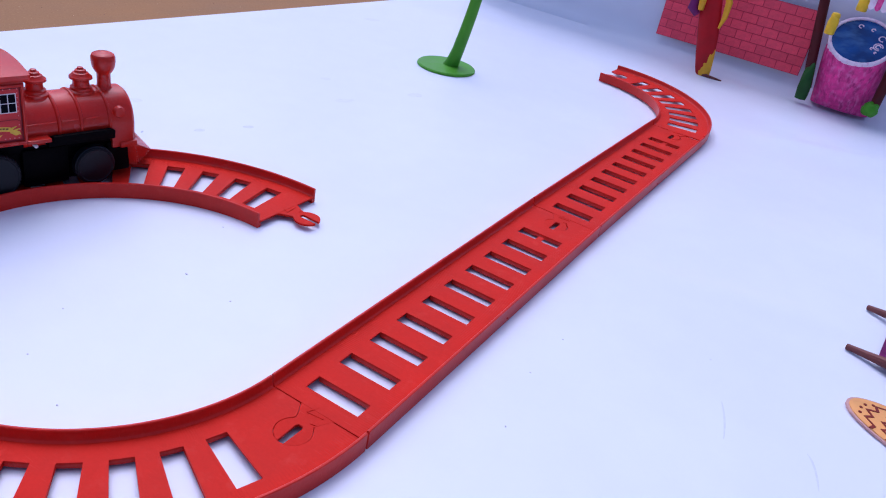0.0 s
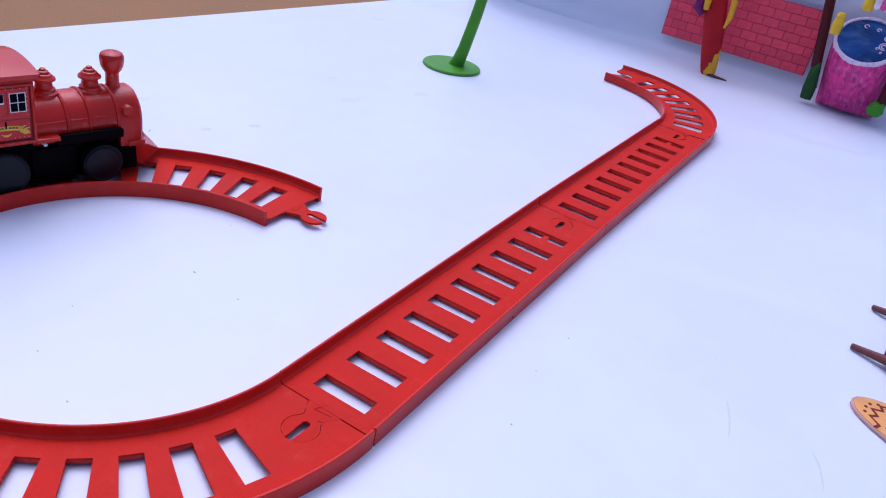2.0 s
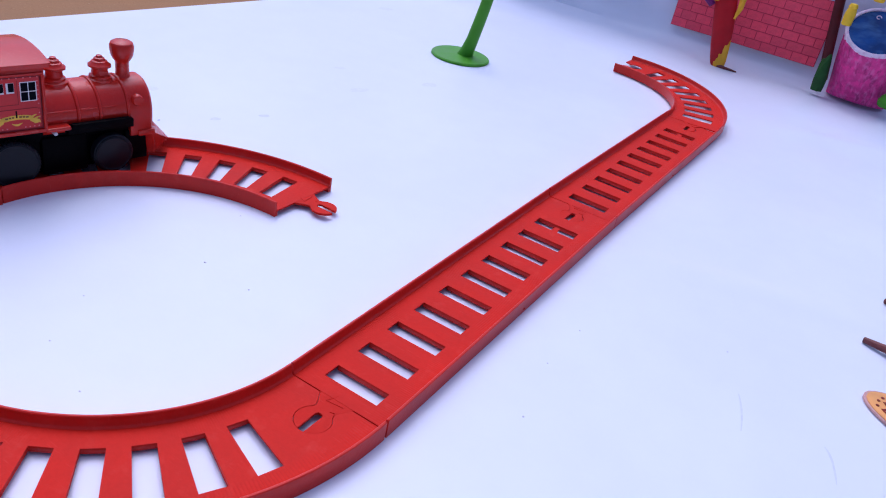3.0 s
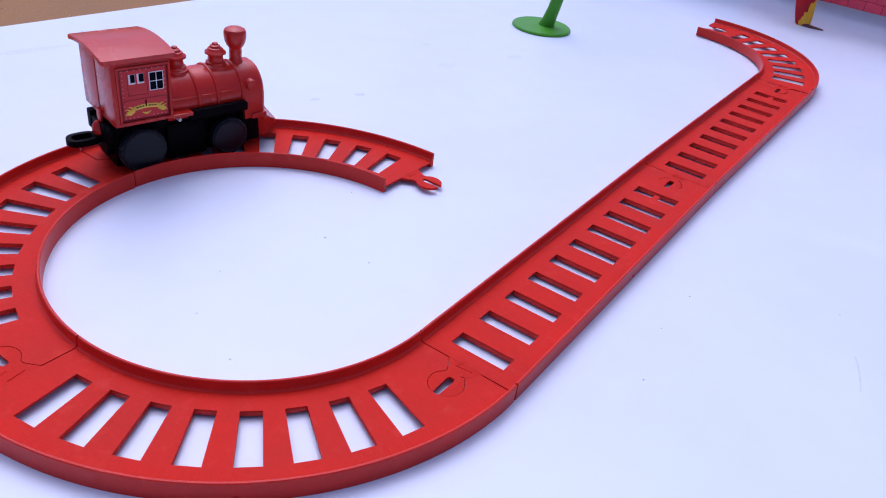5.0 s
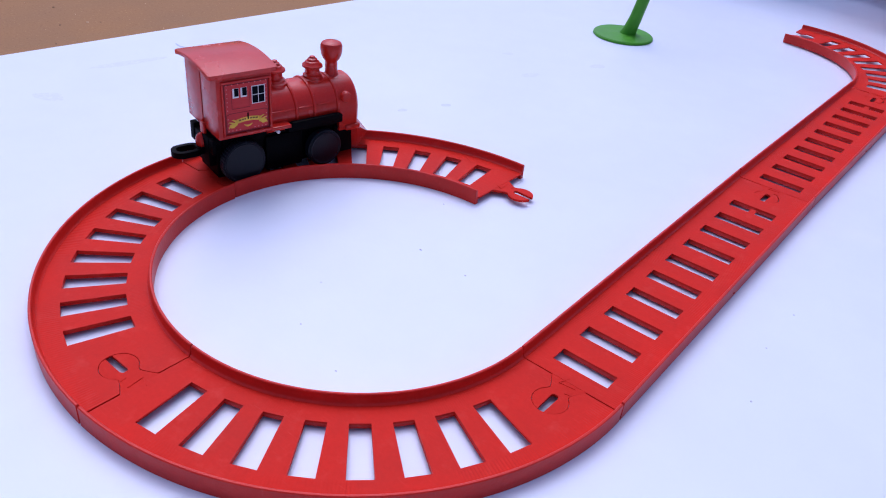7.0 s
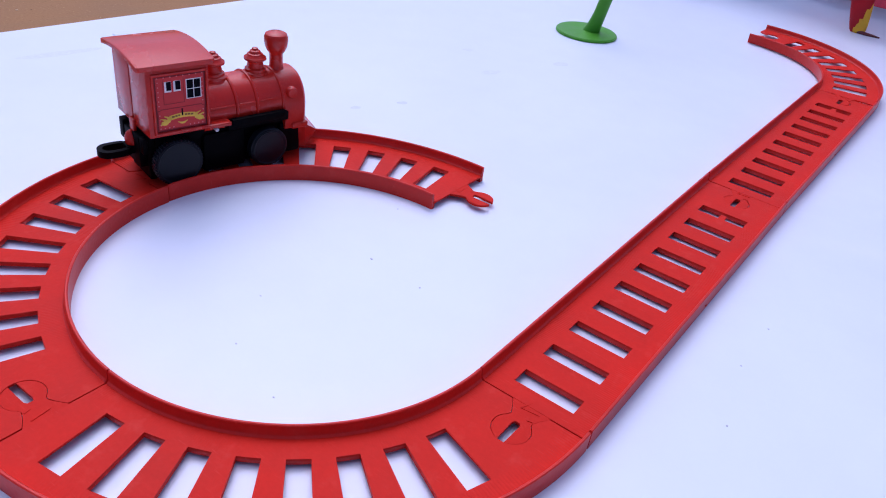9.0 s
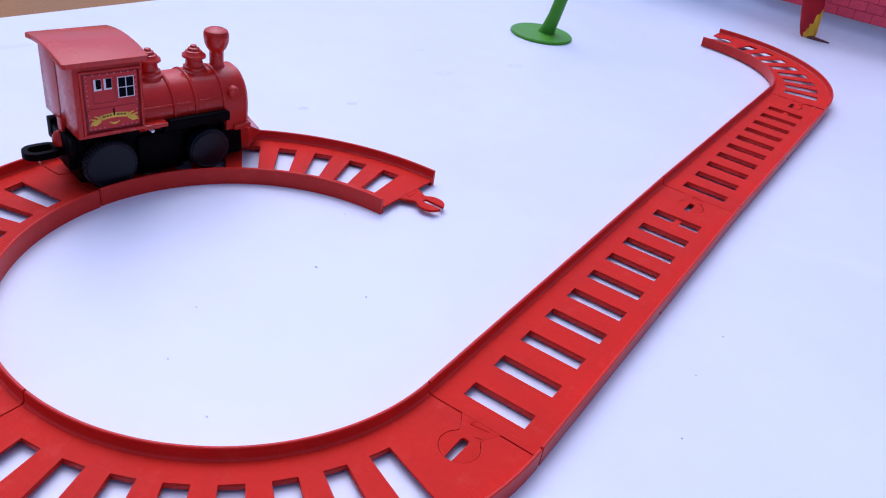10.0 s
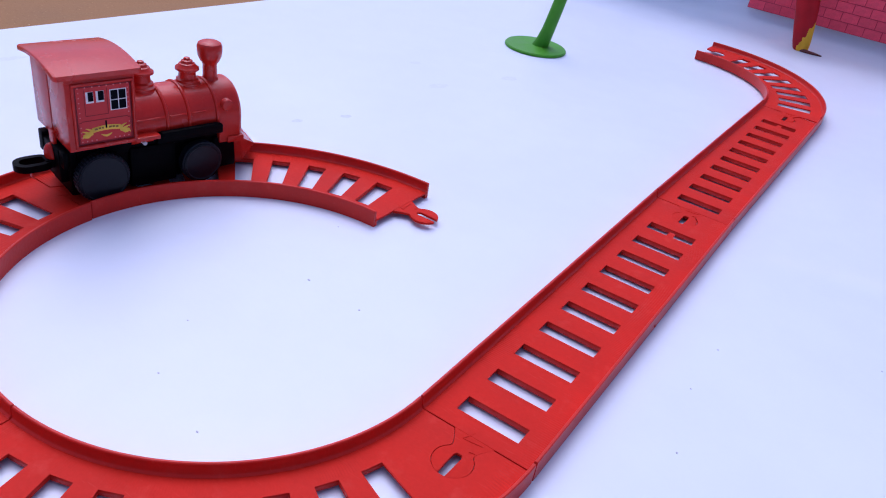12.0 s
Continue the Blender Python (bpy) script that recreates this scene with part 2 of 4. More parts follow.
def lathe(profile, at=(0, 0, 0), axis="z", seg=28, bm=None, s=0.001, wobble=None):
    """A turned body. profile: (radius, height) in millimetres along the axis; wobble(k) scales the radius round the turn."""
    own = bmesh.new()
    rings = []
    for r, h in profile:
        ring = []
        for i in range(seg):
            a = 2 * math.pi * i / seg
            w = wobble(i) if wobble else 1.0
            u, v = r * w * math.cos(a), r * w * math.sin(a)
            p = {"z": (u, v, h), "x": (h, u, v), "y": (u, h, v)}[axis]
            ring.append(own.verts.new(Vector(p) + Vector(at)))
        rings.append(ring)
    for a, b in zip(rings, rings[1:]):
        for i in range(seg):
            own.faces.new((a[i], a[(i + 1) % seg], b[(i + 1) % seg], b[i]))
    own.faces.new(rings[0])
    own.faces.new(rings[-1])
    bmesh.ops.scale(own, vec=(s, s, s), verts=own.verts)
    return merge(own, bm)


def slab(loops, z0, z1, bm=None, runs=None):
    """A plate from a 2D outline and its holes (all in metres), between two heights. runs: (run, width) coordinates point by point."""
    own = bmesh.new() if bm is None else bm
    flat = [[Vector((x, y, 0)) for x, y in loop] for loop in loops]
    tris = geometry.tessellate_polygon(flat)
    pts = [p for loop in flat for p in loop]
    layer = own.loops.layers.uv.verify()
    top = [own.verts.new((p.x, p.y, z1)) for p in pts]
    low = [own.verts.new((p.x, p.y, z0)) for p in pts]
    uv = {}
    if runs:
        for t, b, r in zip(top, low, runs):
            uv[t] = uv[b] = r
    made = []
    for a, b, c in tris:
        made.append(own.faces.new((top[a], top[b], top[c])))
        made.append(own.faces.new((low[c], low[b], low[a])))
    start = 0
    for loop in flat:
        n = len(loop)
        for i in range(n):
            a, b = start + i, start + (i + 1) % n
            made.append(own.faces.new((top[a], top[b], low[b], low[a])))
        start += n
    if runs:
        for f in made:
            for c in f.loops:
                c[layer].uv = uv[c.vert]
    return own


def sweep(profile, path, closed_ends=True, bm=None):
    """A bar with a closed profile of (across, up) points along a path of (x, y, side x, side y)."""
    own = bmesh.new() if bm is None else bm
    rings = [[own.verts.new((x + a * sx, y + a * sy, h)) for a, h in profile] for x, y, sx, sy in path]
    n = len(profile)
    for a, b in zip(rings, rings[1:]):
        for i in range(n):
            own.faces.new((a[i], a[(i + 1) % n], b[(i + 1) % n], b[i]))
    own.faces.new(rings[0])
    own.faces.new(rings[-1])
    return own


def tube(points, radii, seg=12, bm=None):
    """A round bar through points with a radius at each."""
    own = bmesh.new() if bm is None else bm
    pts = [Vector(p) for p in points]
    rings = []
    for i, (p, r) in enumerate(zip(pts, radii)):
        way = (pts[min(i + 1, len(pts) - 1)] - pts[max(i - 1, 0)]).normalized()
        side = way.cross(Vector((0.13, 1, 0.07))).normalized()
        up = side.cross(way)
        rings.append([own.verts.new(p + r * (math.cos(a) * side + math.sin(a) * up)) for a in (2 * math.pi * j / seg for j in range(seg))])
    for a, b in zip(rings, rings[1:]):
        for i in range(seg):
            own.faces.new((a[i], a[(i + 1) % seg], b[(i + 1) % seg], b[i]))
    own.faces.new(rings[0])
    own.faces.new(rings[-1])
    return own


# ---- ground and the white sheet ----
def build_ground():
    bm = bmesh.new()
    cuts = [-40, -8, -2, -0.9, -0.7, -0.6, -0.55, -0.5, -0.45, -0.4, -0.35, -0.2, 0.5, 2, 8, 40]
    ys = [-40, -8, -2, -0.5, -0.2, 0, 0.2, 0.4, 0.6, 0.8, 1.2, 2, 8, 40]
    grid = [[bm.verts.new((x, y, -0.004)) for x in cuts] for y in ys]
    for a, b in zip(grid, grid[1:]):
        for i in range(len(cuts) - 1):
            bm.faces.new((a[i], a[i + 1], b[i + 1], b[i]))
    tagged(part("ground", bm, brown_board), "brown sandy board surface under the white sheet", "ground", kind="structure")


WALL_Y = 0.776
COVE = 0.034
LEAN = 0.5


def sheet_left(y):
    return -0.4655 + 0.117 * y


FOLDS = ((0.03, 0.205, 0.34, 0.05, 0.15, 0.013, 0.0028), (0.03, 0.545, 0.42, 0.06, 0.30, 0.020, 0.0042), (0.10, 0.34, 0.30, 0.09, 0.30, 0.035, 0.0030), (-0.25, 0.62, 0.12, -0.33, -0.14, 0.030, 0.0035))


def build_sheet():
    """The sheet lies flat and turns up into a standing background, leaning slightly forward, at its far end."""
    near = -0.62
    profile = [(near + (WALL_Y - COVE - near) * i / 240, 0.0) for i in range(241)]
    profile += [(WALL_Y - COVE + COVE * math.sin(radians(a)), COVE - COVE * math.cos(radians(a))) for a in range(10, 91, 10)]
    profile += [(WALL_Y - 0.05 * i * math.sin(radians(LEAN)), COVE + 0.05 * i) for i in range(1, 4)]
    bm = bmesh.new()
    rings, wide = [], 170
    for n, (y, z) in enumerate(profile):
        row = []
        for i in range(wide + 1):
            x = sheet_left(min(y, WALL_Y)) + (0.85 - sheet_left(y)) * i / wide
            rise = 0.0
            if z < 0.001:
                # long shallow folds beside the straight track and before the far toys: at x0, y0, with a slope, from x1 to x2
                for x0, y0, slope, x1, x2, width, deep in FOLDS:
                    away = y - (y0 + slope * (x - x0))
                    held = 1 / (1 + math.exp(-(x - x1) / 0.012)) / (1 + math.exp((x - x2) / 0.03))
                    rise += deep * held * math.exp(-(away / width) ** 2)
            row.append(bm.verts.new((x, y + (0.004 * math.sin(9 * x + 1) if z > 0.01 else 0), z + rise)))
        rings.append(row)
    for a, b in zip(rings, rings[1:]):
        for i in range(wide):
            bm.faces.new((a[i], a[i + 1], b[i + 1], b[i]))
    # thickness goes down and to the back
    low = [[bm.verts.new(v.co + (Vector((0, 0, -0.0012)) if v.co.z < 0.006 else Vector((0, 0.0012, -0.0003)))) for v in row] for row in rings]
    for a, b in zip(low, low[1:]):
        for i in range(wide):
            bm.faces.new((b[i], b[i + 1], a[i + 1], a[i]))
    for n in range(len(rings) - 1):
        bm.faces.new((rings[n][0], rings[n + 1][0], low[n + 1][0], low[n][0]))
        bm.faces.new((rings[n + 1][-1], rings[n][-1], low[n][-1], low[n + 1][-1]))
    for i in range(wide):
        bm.faces.new((rings[0][i + 1], rings[0][i], low[0][i], low[0][i + 1]))
        bm.faces.new((rings[-1][i], rings[-1][i + 1], low[-1][i + 1], low[-1][i]))
    ob = part("backdrop_sheet", bm, sheet_white)
    tagged(ob, "white vinyl sheet lying flat and curving up behind", "backdrop", kind="structure")
    return ob


# ---- track ----
R, L = 0.1131, 0.2358
W, WT = 0.0233, 0.0013
DECK, WALL = 0.0037, 0.0086
HS = 0.01255
GAP = 0.0003
CURVE = radians(90)


def bend(run, across, curved):
    """From run along the piece and distance to its right, to the piece's plane; a curved piece turns right."""
    if not curved:
        return (across, run)
    a = run / R
    r = R - across
    return (R - r * math.cos(a), r * math.sin(a))


def tongue_outline(grow=0.0, slit=True):
    """The coupling tongue, with x across and y out of the piece's end: a flared neck and a round head split from its tip."""
    head, mid, pinch = 0.0070 + grow, 0.0133, 0.0042 + grow
    pts = []
    for i in range(9):
        u = i / 8
        pts.append((pinch + 0.0038 * (1 - u) ** 1.25, -0.0004 + 0.0072 * u))
    a0 = math.pi - math.asin(pinch / head)
    n = 22
    first = math.pi - a0
    for i in range(1, n + 1):
        a = first + (math.pi - first - (0.2 if slit else 0.0)) * i / n
        pts.append((head * math.sin(a), mid - head * math.cos(a)))
    if slit:
        pts += [(0.0015, mid + 0.0035), (0.0016, mid - 0.0030), (0.0010, mid - 0.0042)]
    else:
        pts.pop()
        pts.append((0.0, mid + head))
    return pts + [(-x, y) for x, y in reversed(pts) if x > 1e-6]


def build_track(name, curved, label, plate, top=DECK, wall=WALL):
    """One track piece: its socket end at run 0, its tongue end at the far end, raised rails on both sides. plate: its thickness, hollow below; top: its height; wall: the rails' height."""
    length = R * CURVE if curved else L
    root = new(name)
    root.empty_display_size = 0.02
    half = W - WT + 0.0002
    n = 48 if curved else 8
    edge = []
    run_end = length - GAP
    # the socket is cut into the deck from run 0
    cut = [(x, y) for x, y in tongue_outline(0.00022, False)]
    right = [(run_end * i / n if i else GAP, half) for i in range(n + 1)]
    left = [(run, -across) for run, across in reversed(right)]
    outline = right + left + [(max(y, GAP), x) for x, y in reversed(cut)]
    holes = []
    if curved:
        for k in range(8):
            a = radians(18.99 + 8.834 * k) * R
            wi, wo = 0.00788 / 2 * R / (R - HS), 0.00954 / 2 * R / (R + HS)
            holes.append([(a - wi, HS), (a + wi, HS), (a + wo, -HS), (a - wo, -HS)])
    else:
        for k in range(10):
            y0 = L - (0.00843 + 0.02077 * k)
            y1 = y0 - 0.00835
            hole = [(y1, HS), (y0, HS), (y0, -HS), (y1, -HS)]
            if k == 9:
                hole = [(y1, HS), (y0, HS), (y0, 0.0012), (y0 - 0.0052, 0.0008), (y0 - 0.0052, -0.0022), (y0, -0.0026), (y0, -HS), (y1, -HS)]
            holes.append(hole)
    flat, runs = [], []
    for loop in [outline] + holes:
        flat.append([bend(run, across, curved) for run, across in loop])
        if len(flat) == 1:
            flat[0][-len(cut):] = [(across, run) for run, across in loop[-len(cut):]]
        runs += loop
    bm = slab(flat, top - plate, top, runs=runs)
    deck = part("deck", bm, deck_plastic, root, smooth=False)
    deck.data.uv_layers[0].name = "run"
    # stiffening below the plate: ribs under the straight's sleepers, borders under the curve's
    if curved and top == DECK:
        for side in (1, -1):
            path = []
            for i in range(37):
                run = R * radians(13 + 73.5 * i / 36)
                x, y = bend(run, side * W, True)
                x2, y2 = bend(run, side * (W - 0.001), True)
                path.append((x, y, (x2 - x) * 1000, (y2 - y) * 1000))
            low, high = top - 0.0024, top - plate + 0.0001
            part("under_rib", sweep([(WT + 0.0003, low), (W - HS, low), (W - HS, high), (WT + 0.0003, high)], path), track_plastic, root)
        for k in range(7):
            a, b = R * radians(18.99 + 8.834 * k), R * radians(18.99 + 8.834 * (k + 1))
            quad = [(a + wi, HS), (b - wi, HS), (b - wo, -HS), (a + wo, -HS)]
            part("under_rib", slab([[bend(run, across, True) for run, across in quad]], top - 0.0020, high), matte_plastic, root, smooth=False)
    elif not curved:
        for k in range(11):
            y1 = 1000 * (L - (0.00843 + 0.02077 * k)) + (20.77 - 8.35 if k else 7.0)
            y0 = 1000 * (L - (0.00843 + 0.02077 * k)) if k < 10 else y1 - 8.0
            z0, z1 = 1000 * (top - 0.0026), 1000 * (top - plate) + 0.1
            part("under_rib", box(-1000 * HS, 1000 * HS, y0, y1, z0, z1), track_plastic, root)
    # rails
    c = 0.00035
    profile = [(0, 0), (WT + 0.0011, 0), (WT + 0.0011, top + 0.00015), (WT + 0.0009, top + 0.0003), (WT + 0.00045, top + 0.0007), (WT + 0.0003, top + 0.0009), (WT, wall - c), (WT - c, wall), (c, wall), (0, wall - c)]
    for side in (1, -1):
        path = []
        for i in range(n + 1):
            run = 1.7 * GAP + (length - 3.4 * GAP) * i / n
            x, y = bend(run, side * W, curved)
            x2, y2 = bend(run, side * (W - 0.001), curved)
            path.append((x, y, (x2 - x) * 1000, (y2 - y) * 1000))
        part("side_rail", sweep(profile, path), track_plastic, root)
    # tongue beyond the far end
    pts = tongue_outline()
    if curved:
        x0, y0 = bend(length, 0, True)
        flat = [(x0 + y, y0 - x) for x, y in pts]
    else:
        flat = [(x, L + y) for x, y in pts]
    part("coupling_tongue", slab([flat], min(top, 0.0049) - plate - 0.0004, min(top, 0.0049) - 0.00012), matte_plastic, root, smooth=False)
    # moulded arrow by the tongue
    arrow = [((-0.0042, 0.0012), (0.0030, 0.0022)), ((0.0030, 0.0022), (0.0010, -0.0026)), ((-0.0040, 0.0056), (-0.0018, 0.0062))]
    for (xa, ya), (xb, yb) in arrow:
        p, q = Vector((xa, ya)), Vector((xb, yb))
        n = Vector((-(q - p).y, (q - p).x)).normalized() * 0.00022
        quad = [p + n, q + n, q - n, p - n]
        if curved:
            flat = [(x0 + v.y, y0 - v.x) for v in quad]
        else:
            flat = [(v.x, L + v.y) for v in quad]
        part("moulded_mark", slab([flat], min(top, 0.0049) - 0.0004, min(top, 0.0049) + 0.00010), matte_plastic, root, smooth=False)
    # moulding nub on the outer rail
    run = length * 0.52
    x, y = bend(run, -W, curved)
    bm = bmesh.new()
    bmesh.ops.create_icosphere(bm, subdivisions=2, radius=0.0009)
    for v in bm.verts:
        v.co = Vector((v.co.x * 1.0, v.co.y * 1.5, v.co.z * 0.8)) * (0.8 + 0.5 * noise.noise(v.co * 900)) + Vector((x, y, 0.0022))
    part("moulding_nub", bm, track_plastic, root)
    return tagged(root, label, "toy track", "train track pieces")


def build_railway():
    curve = build_track("curved_track", True, "red plastic curved toy track with slotted sleepers", 0.0009)
    straight = build_track("straight_track", False, "red plastic straight toy track with slotted sleepers", 0.0008)
    # loop: three curves from the near joint
    curve.matrix_world = pose(0, 0, 0, 0, 0, 180)
    copy_thing(curve, pose(-R, -R, 0, 0, 0, 90))
    free = copy_thing(curve, pose(-2 * R - 0.0005, 0, 0, 0, 0, 0.05))
    free["label"] = "red plastic curved toy track with its free coupling tongue"
    # straights: tongue towards the loop
    straight.matrix_world = pose(0, L, 0, 0, 0, 180)
    k = math.degrees(0.0149)
    # its far end lies a little raised
    m = pose(0, L, 0, 0.33, 0, -k) @ pose(0, L, 0, 0, 0, 180)
    second = build_track("straight_track", False, "red plastic straight toy track joining the far curve", 0.0010)
    second.matrix_world = m
    turn = -2.7
    # the far curve is held up at its joint and slopes down to its open end
    slope = pose(0, 0, 0, 0, 0, 45) @ pose(0, 0, 0, -0.20, -2.2) @ pose(0, 0, 0, 0, 0, -45)
    end = pose(0.0149 * L, 2 * L, 0.0014) @ slope @ pose(0, 0, 0, 0, 0, turn) @ pose(-R, R, 0, 0, 0, -90)
    far = build_track("curved_track", True, "red plastic curved toy track ending in an open socket", 0.0008, 0.0041, 0.0083)
    far.matrix_world = end


# ---- locomotive, in millimetres: x ahead, y to its left, z above the track's deck ----
def build_locomotive(m):
    loco = thing("toy_locomotive", m, "red plastic wind-up steam locomotive with black chassis on the track", "toy train")
    # chassis
    bm = box(-24, 52, -11, 11, 2.5, 27.5, 0.8)
    box(-27.5, -23, -9, 9, 9, 25, 0.8, bm)
    box(-21, 50, -12.5, 12.5, 20, 27.4, 0.6, bm)
    box(2, 24, -14, 14, 2.2, 22, 1.2, bm)
    box(-27, -24.5, -13, -8, 17, 25, 0.6, bm)
    box(-28, -24.5, 8, 13, 17, 27, 0.6, bm)
    box(44, 56, -13.5, 13.5, 3, 20, 1.0, bm)
    part("chassis", bm, black_plastic, loco, "black plastic chassis")
    for s in (1, -1):
        bm = bmesh.new()
        y0, y1 = sorted((s * 12, s * 17.6))
        box(13.5, 47, y0, y1, 23.6, 28.2, 0.7, bm)
        y0, y1 = sorted((s * 15, s * 18.2))
        box(15.5, 45.5, y0, y1, 25.2, 29.2, 0.9, bm)
        part("running_board", bm, black_plastic, loco, "black running board")
    # wheels
    for x, r, teeth, name in ((-12.0, 12.0, 44, "rear_wheel"), (35.6, 10.3, 0, "front_wheel")):
        for s in (1, -1):
            bm = bmesh.new()
            wob = (lambda i: 1.0 if i % 4 < 2 else 0.955) if teeth else None
            prof = [(r - 2, 13 * s), (r - 0.3, 13.2 * s), (r, 13.6 * s), (r, 17.6 * s), (r - 0.5, 18 * s)]
            lathe(prof, (x, 0, r + 0.1), "y", teeth * 4 if teeth else 48, bm, wobble=wob)
            wheel = part(name, bm, wheel_black, loco, "black plastic wheel")
            bm = lathe([(r - 1.0, 17.9 * s), (r - 0.9, 18.5 * s), (r - 1.5, 18.7 * s), (r - 1.9, 18.35 * s), (1.6, 18.35 * s), (0.3, 18.36 * s)], (x, 0, r + 0.1), "y", 48)
            part("wheel_disc", bm, wheel_black, wheel)
    # cab, moulded in two halves with a seam between them
    for s in (1, -1):
        y0, y1 = sorted((s * 0.62, s * 19.3))
        bm = box(-25.6, 3.8, y0, y1, 27.8, 61.6, 0.5)
        part("cab_half", bm, loco_plastic, loco)
        bm = bmesh.new()
        y0, y1 = sorted((s * 12.5, s * 19.5))
        box(3.0, 14.5, y0, y1, 27.2, 29.2, 0.5, bm)
        part("footplate", bm, loco_plastic, loco)
    # added black block that stands in for the shade inside the hollow seam
    part("seam_shade_filler", box(-24.2, 3.2, -0.9, 0.9, 28.2, 61.2), black_plastic, loco, "black filler standing in for the shade between the cab halves")
    bm = box(-26.9, -25.2, -2.4, 2.4, 21, 31, 0.5)
    knob = bmesh.new()
    bmesh.ops.create_icosphere(knob, subdivisions=3, radius=0.0034)
    for v in knob.verts:
        v.co = Vector((v.co.x * 0.9 - 0.0275, v.co.y * 0.95 * (1.0 - 60 * v.co.z), v.co.z * 1.35 + 0.0205))
    merge(knob, bm)
    part("rear_tab", bm, loco_plastic, loco)
    # arched roof
    bm = bmesh.new()
    n, rows = 14, []
    for x, drop, inset in ((-30.0, 0.6, 1.9), (-29.6, 0.15, 0.8), (-28.6, 0.0, 0), (5.4, 0.0, 0), (6.4, 0.15, 0.8), (6.8, 0.6, 1.9)):
        top = []
        for i in range(n + 1):
            u = -1 + 2 * i / n
            top.append((x, u * (21.2 - inset), 64.9 - 2.3 * u * u - drop))
        low = [(p[0], p[1] * 0.985, p[2] - 2.3 + 2 * drop) for p in reversed(top)]
        rows.append([bm.verts.new(p) for p in top + low])
    q = len(rows[0])
    for a, b in zip(rows, rows[1:]):
        for i in range(q):
            bm.faces.new((a[i], a[(i + 1) % q], b[(i + 1) % q], b[i]))
    bm.faces.new(rows[0])
    bm.faces.new(rows[-1])
    bmesh.ops.scale(bm, vec=(0.001,) * 3, verts=bm.verts)
    roof = part("roof", bm, loco_plastic, loco)
    bm = lathe([(0.9, 63.8), (0.9, 64.2), (0.5, 64.5)], (-14, 8.5, -0.35), "z", 10)
    part("moulding_nub", bm, loco_plastic, roof)
    part("roof_seam", tube([(-0.0294, 0, 0.06472), (-0.01, 0, 0.06476), (0.0062, 0, 0.06472)], [0.00018] * 3, 8), loco_plastic, roof)
    # boiler with its bands
    bm = lathe([(14.5, 3.5), (14.5, 50)], (0, 0, 30.7), "x", 64)
    boiler = part("boiler", bm, loco_plastic, loco)
    for x in (20.4, 31.2, 45.6):
        bm = lathe([(14.4, x - 1.05), (15.1, x - 0.6), (15.3, x), (15.1, x + 0.6), (14.4, x + 1.05)], (0, 0, 30.7), "x", 64)
        part("boiler_band", bm, loco_plastic, boiler)
    for s in (1, -1):
        for x0, x1 in ((5, 19.4), (21.6, 30), (33, 40)):
            y0, y1 = sorted((s * 13.2, s * 14.35))
            part("hand_rail", box(x0, x1, y0, y1, 34.6, 35.3, 0.15), loco_plastic, boiler)
    # smokebox: arched block
    bm = bmesh.new()
    outline = [(-15.2, 17.5), (-15.2, 30)] + [(-15.0 * math.cos(radians(a)), 30.4 + 15.0 * math.sin(radians(a))) for a in range(8, 173, 8)] + [(15.2, 30), (15.2, 17.5)]
    rows = []
    for x, f in ((46.2, 1.0), (57.2, 1.0), (58.6, 0.93)):
        rows.append([bm.verts.new((x, y * f, 30 + (z - 30) * f)) for y, z in outline])
    q = len(outline)
    for a, b in zip(rows, rows[1:]):
        for i in range(q):
            bm.faces.new((a[i], a[(i + 1) % q], b[(i + 1) % q], b[i]))
    bm.faces.new(rows[0])
    bm.faces.new(rows[-1])
    bmesh.ops.scale(bm, vec=(0.001,) * 3, verts=bm.verts)
    smokebox = part("smokebox", bm, loco_plastic, loco)
    bm = lathe([(6.6, 58.2), (6.4, 59.4), (5.4, 59.6), (4.9, 58.9), (3.5, 58.9), (3.2, 60.0), (1.6, 60.6), (0.3, 60.8)], (0, 0, 29), "x", 32)
    part("smokebox_door", bm, loco_plastic, smokebox)
    for s in (1, -1):
        bm = lathe([(3.1, 13.2 * s), (3.0, 15.2 * s), (2.5, 15.9 * s), (0.8, 16.05 * s)], (50.4, 0, 36.6), "y", 20)
        part("side_boss", bm, loco_plastic, smokebox)
    # chimney and domes
    bm = lathe([(5.0, 42.6), (4.6, 44.2), (3.6, 45.6), (3.4, 47), (3.4, 52.2), (3.7, 53.0), (4.7, 54.3), (5.6, 56.4), (6.0, 59.0), (6.0, 61.2), (5.4, 62.7), (4.2, 63.4), (3.2, 63.7), (1.6, 63.9), (0.9, 64.2), (0.3, 64.3)], (49.4, 0, 0), "z", 32)
    part("chimney", bm, loco_plastic, loco)
    for x, top in ((15.1, 57.9), (37.6, 57.1)):
        h = top - 57.1
        prof = [(7.2, 40.4), (7.0, 42.6), (6.2, 43.6), (6.2, 44.8), (5.2, 45.4), (5.2, 46.6), (4.2, 47.2), (3.9, 49.6), (4.3, 50.6), (5.6, 51.2), (5.5, 52.2), (4.4, 53), (3.8, 54), (3.0, 54.3), (2.6, 55.4), (1.7, 55.8), (1.4, 56.7), (0.4, 57.1)]
        bm = lathe([(r, z + h) for r, z in prof], (x, 0, 0), "z", 32)
        part("dome", bm, loco_plastic, loco)
    # pilot: a ribbed wedge
    bm = box(50, 59.2, -16.4, 16.4, 17.0, 20.2, 0.7)
    part("buffer_beam", bm, loco_plastic, loco)
    bm = bmesh.new()
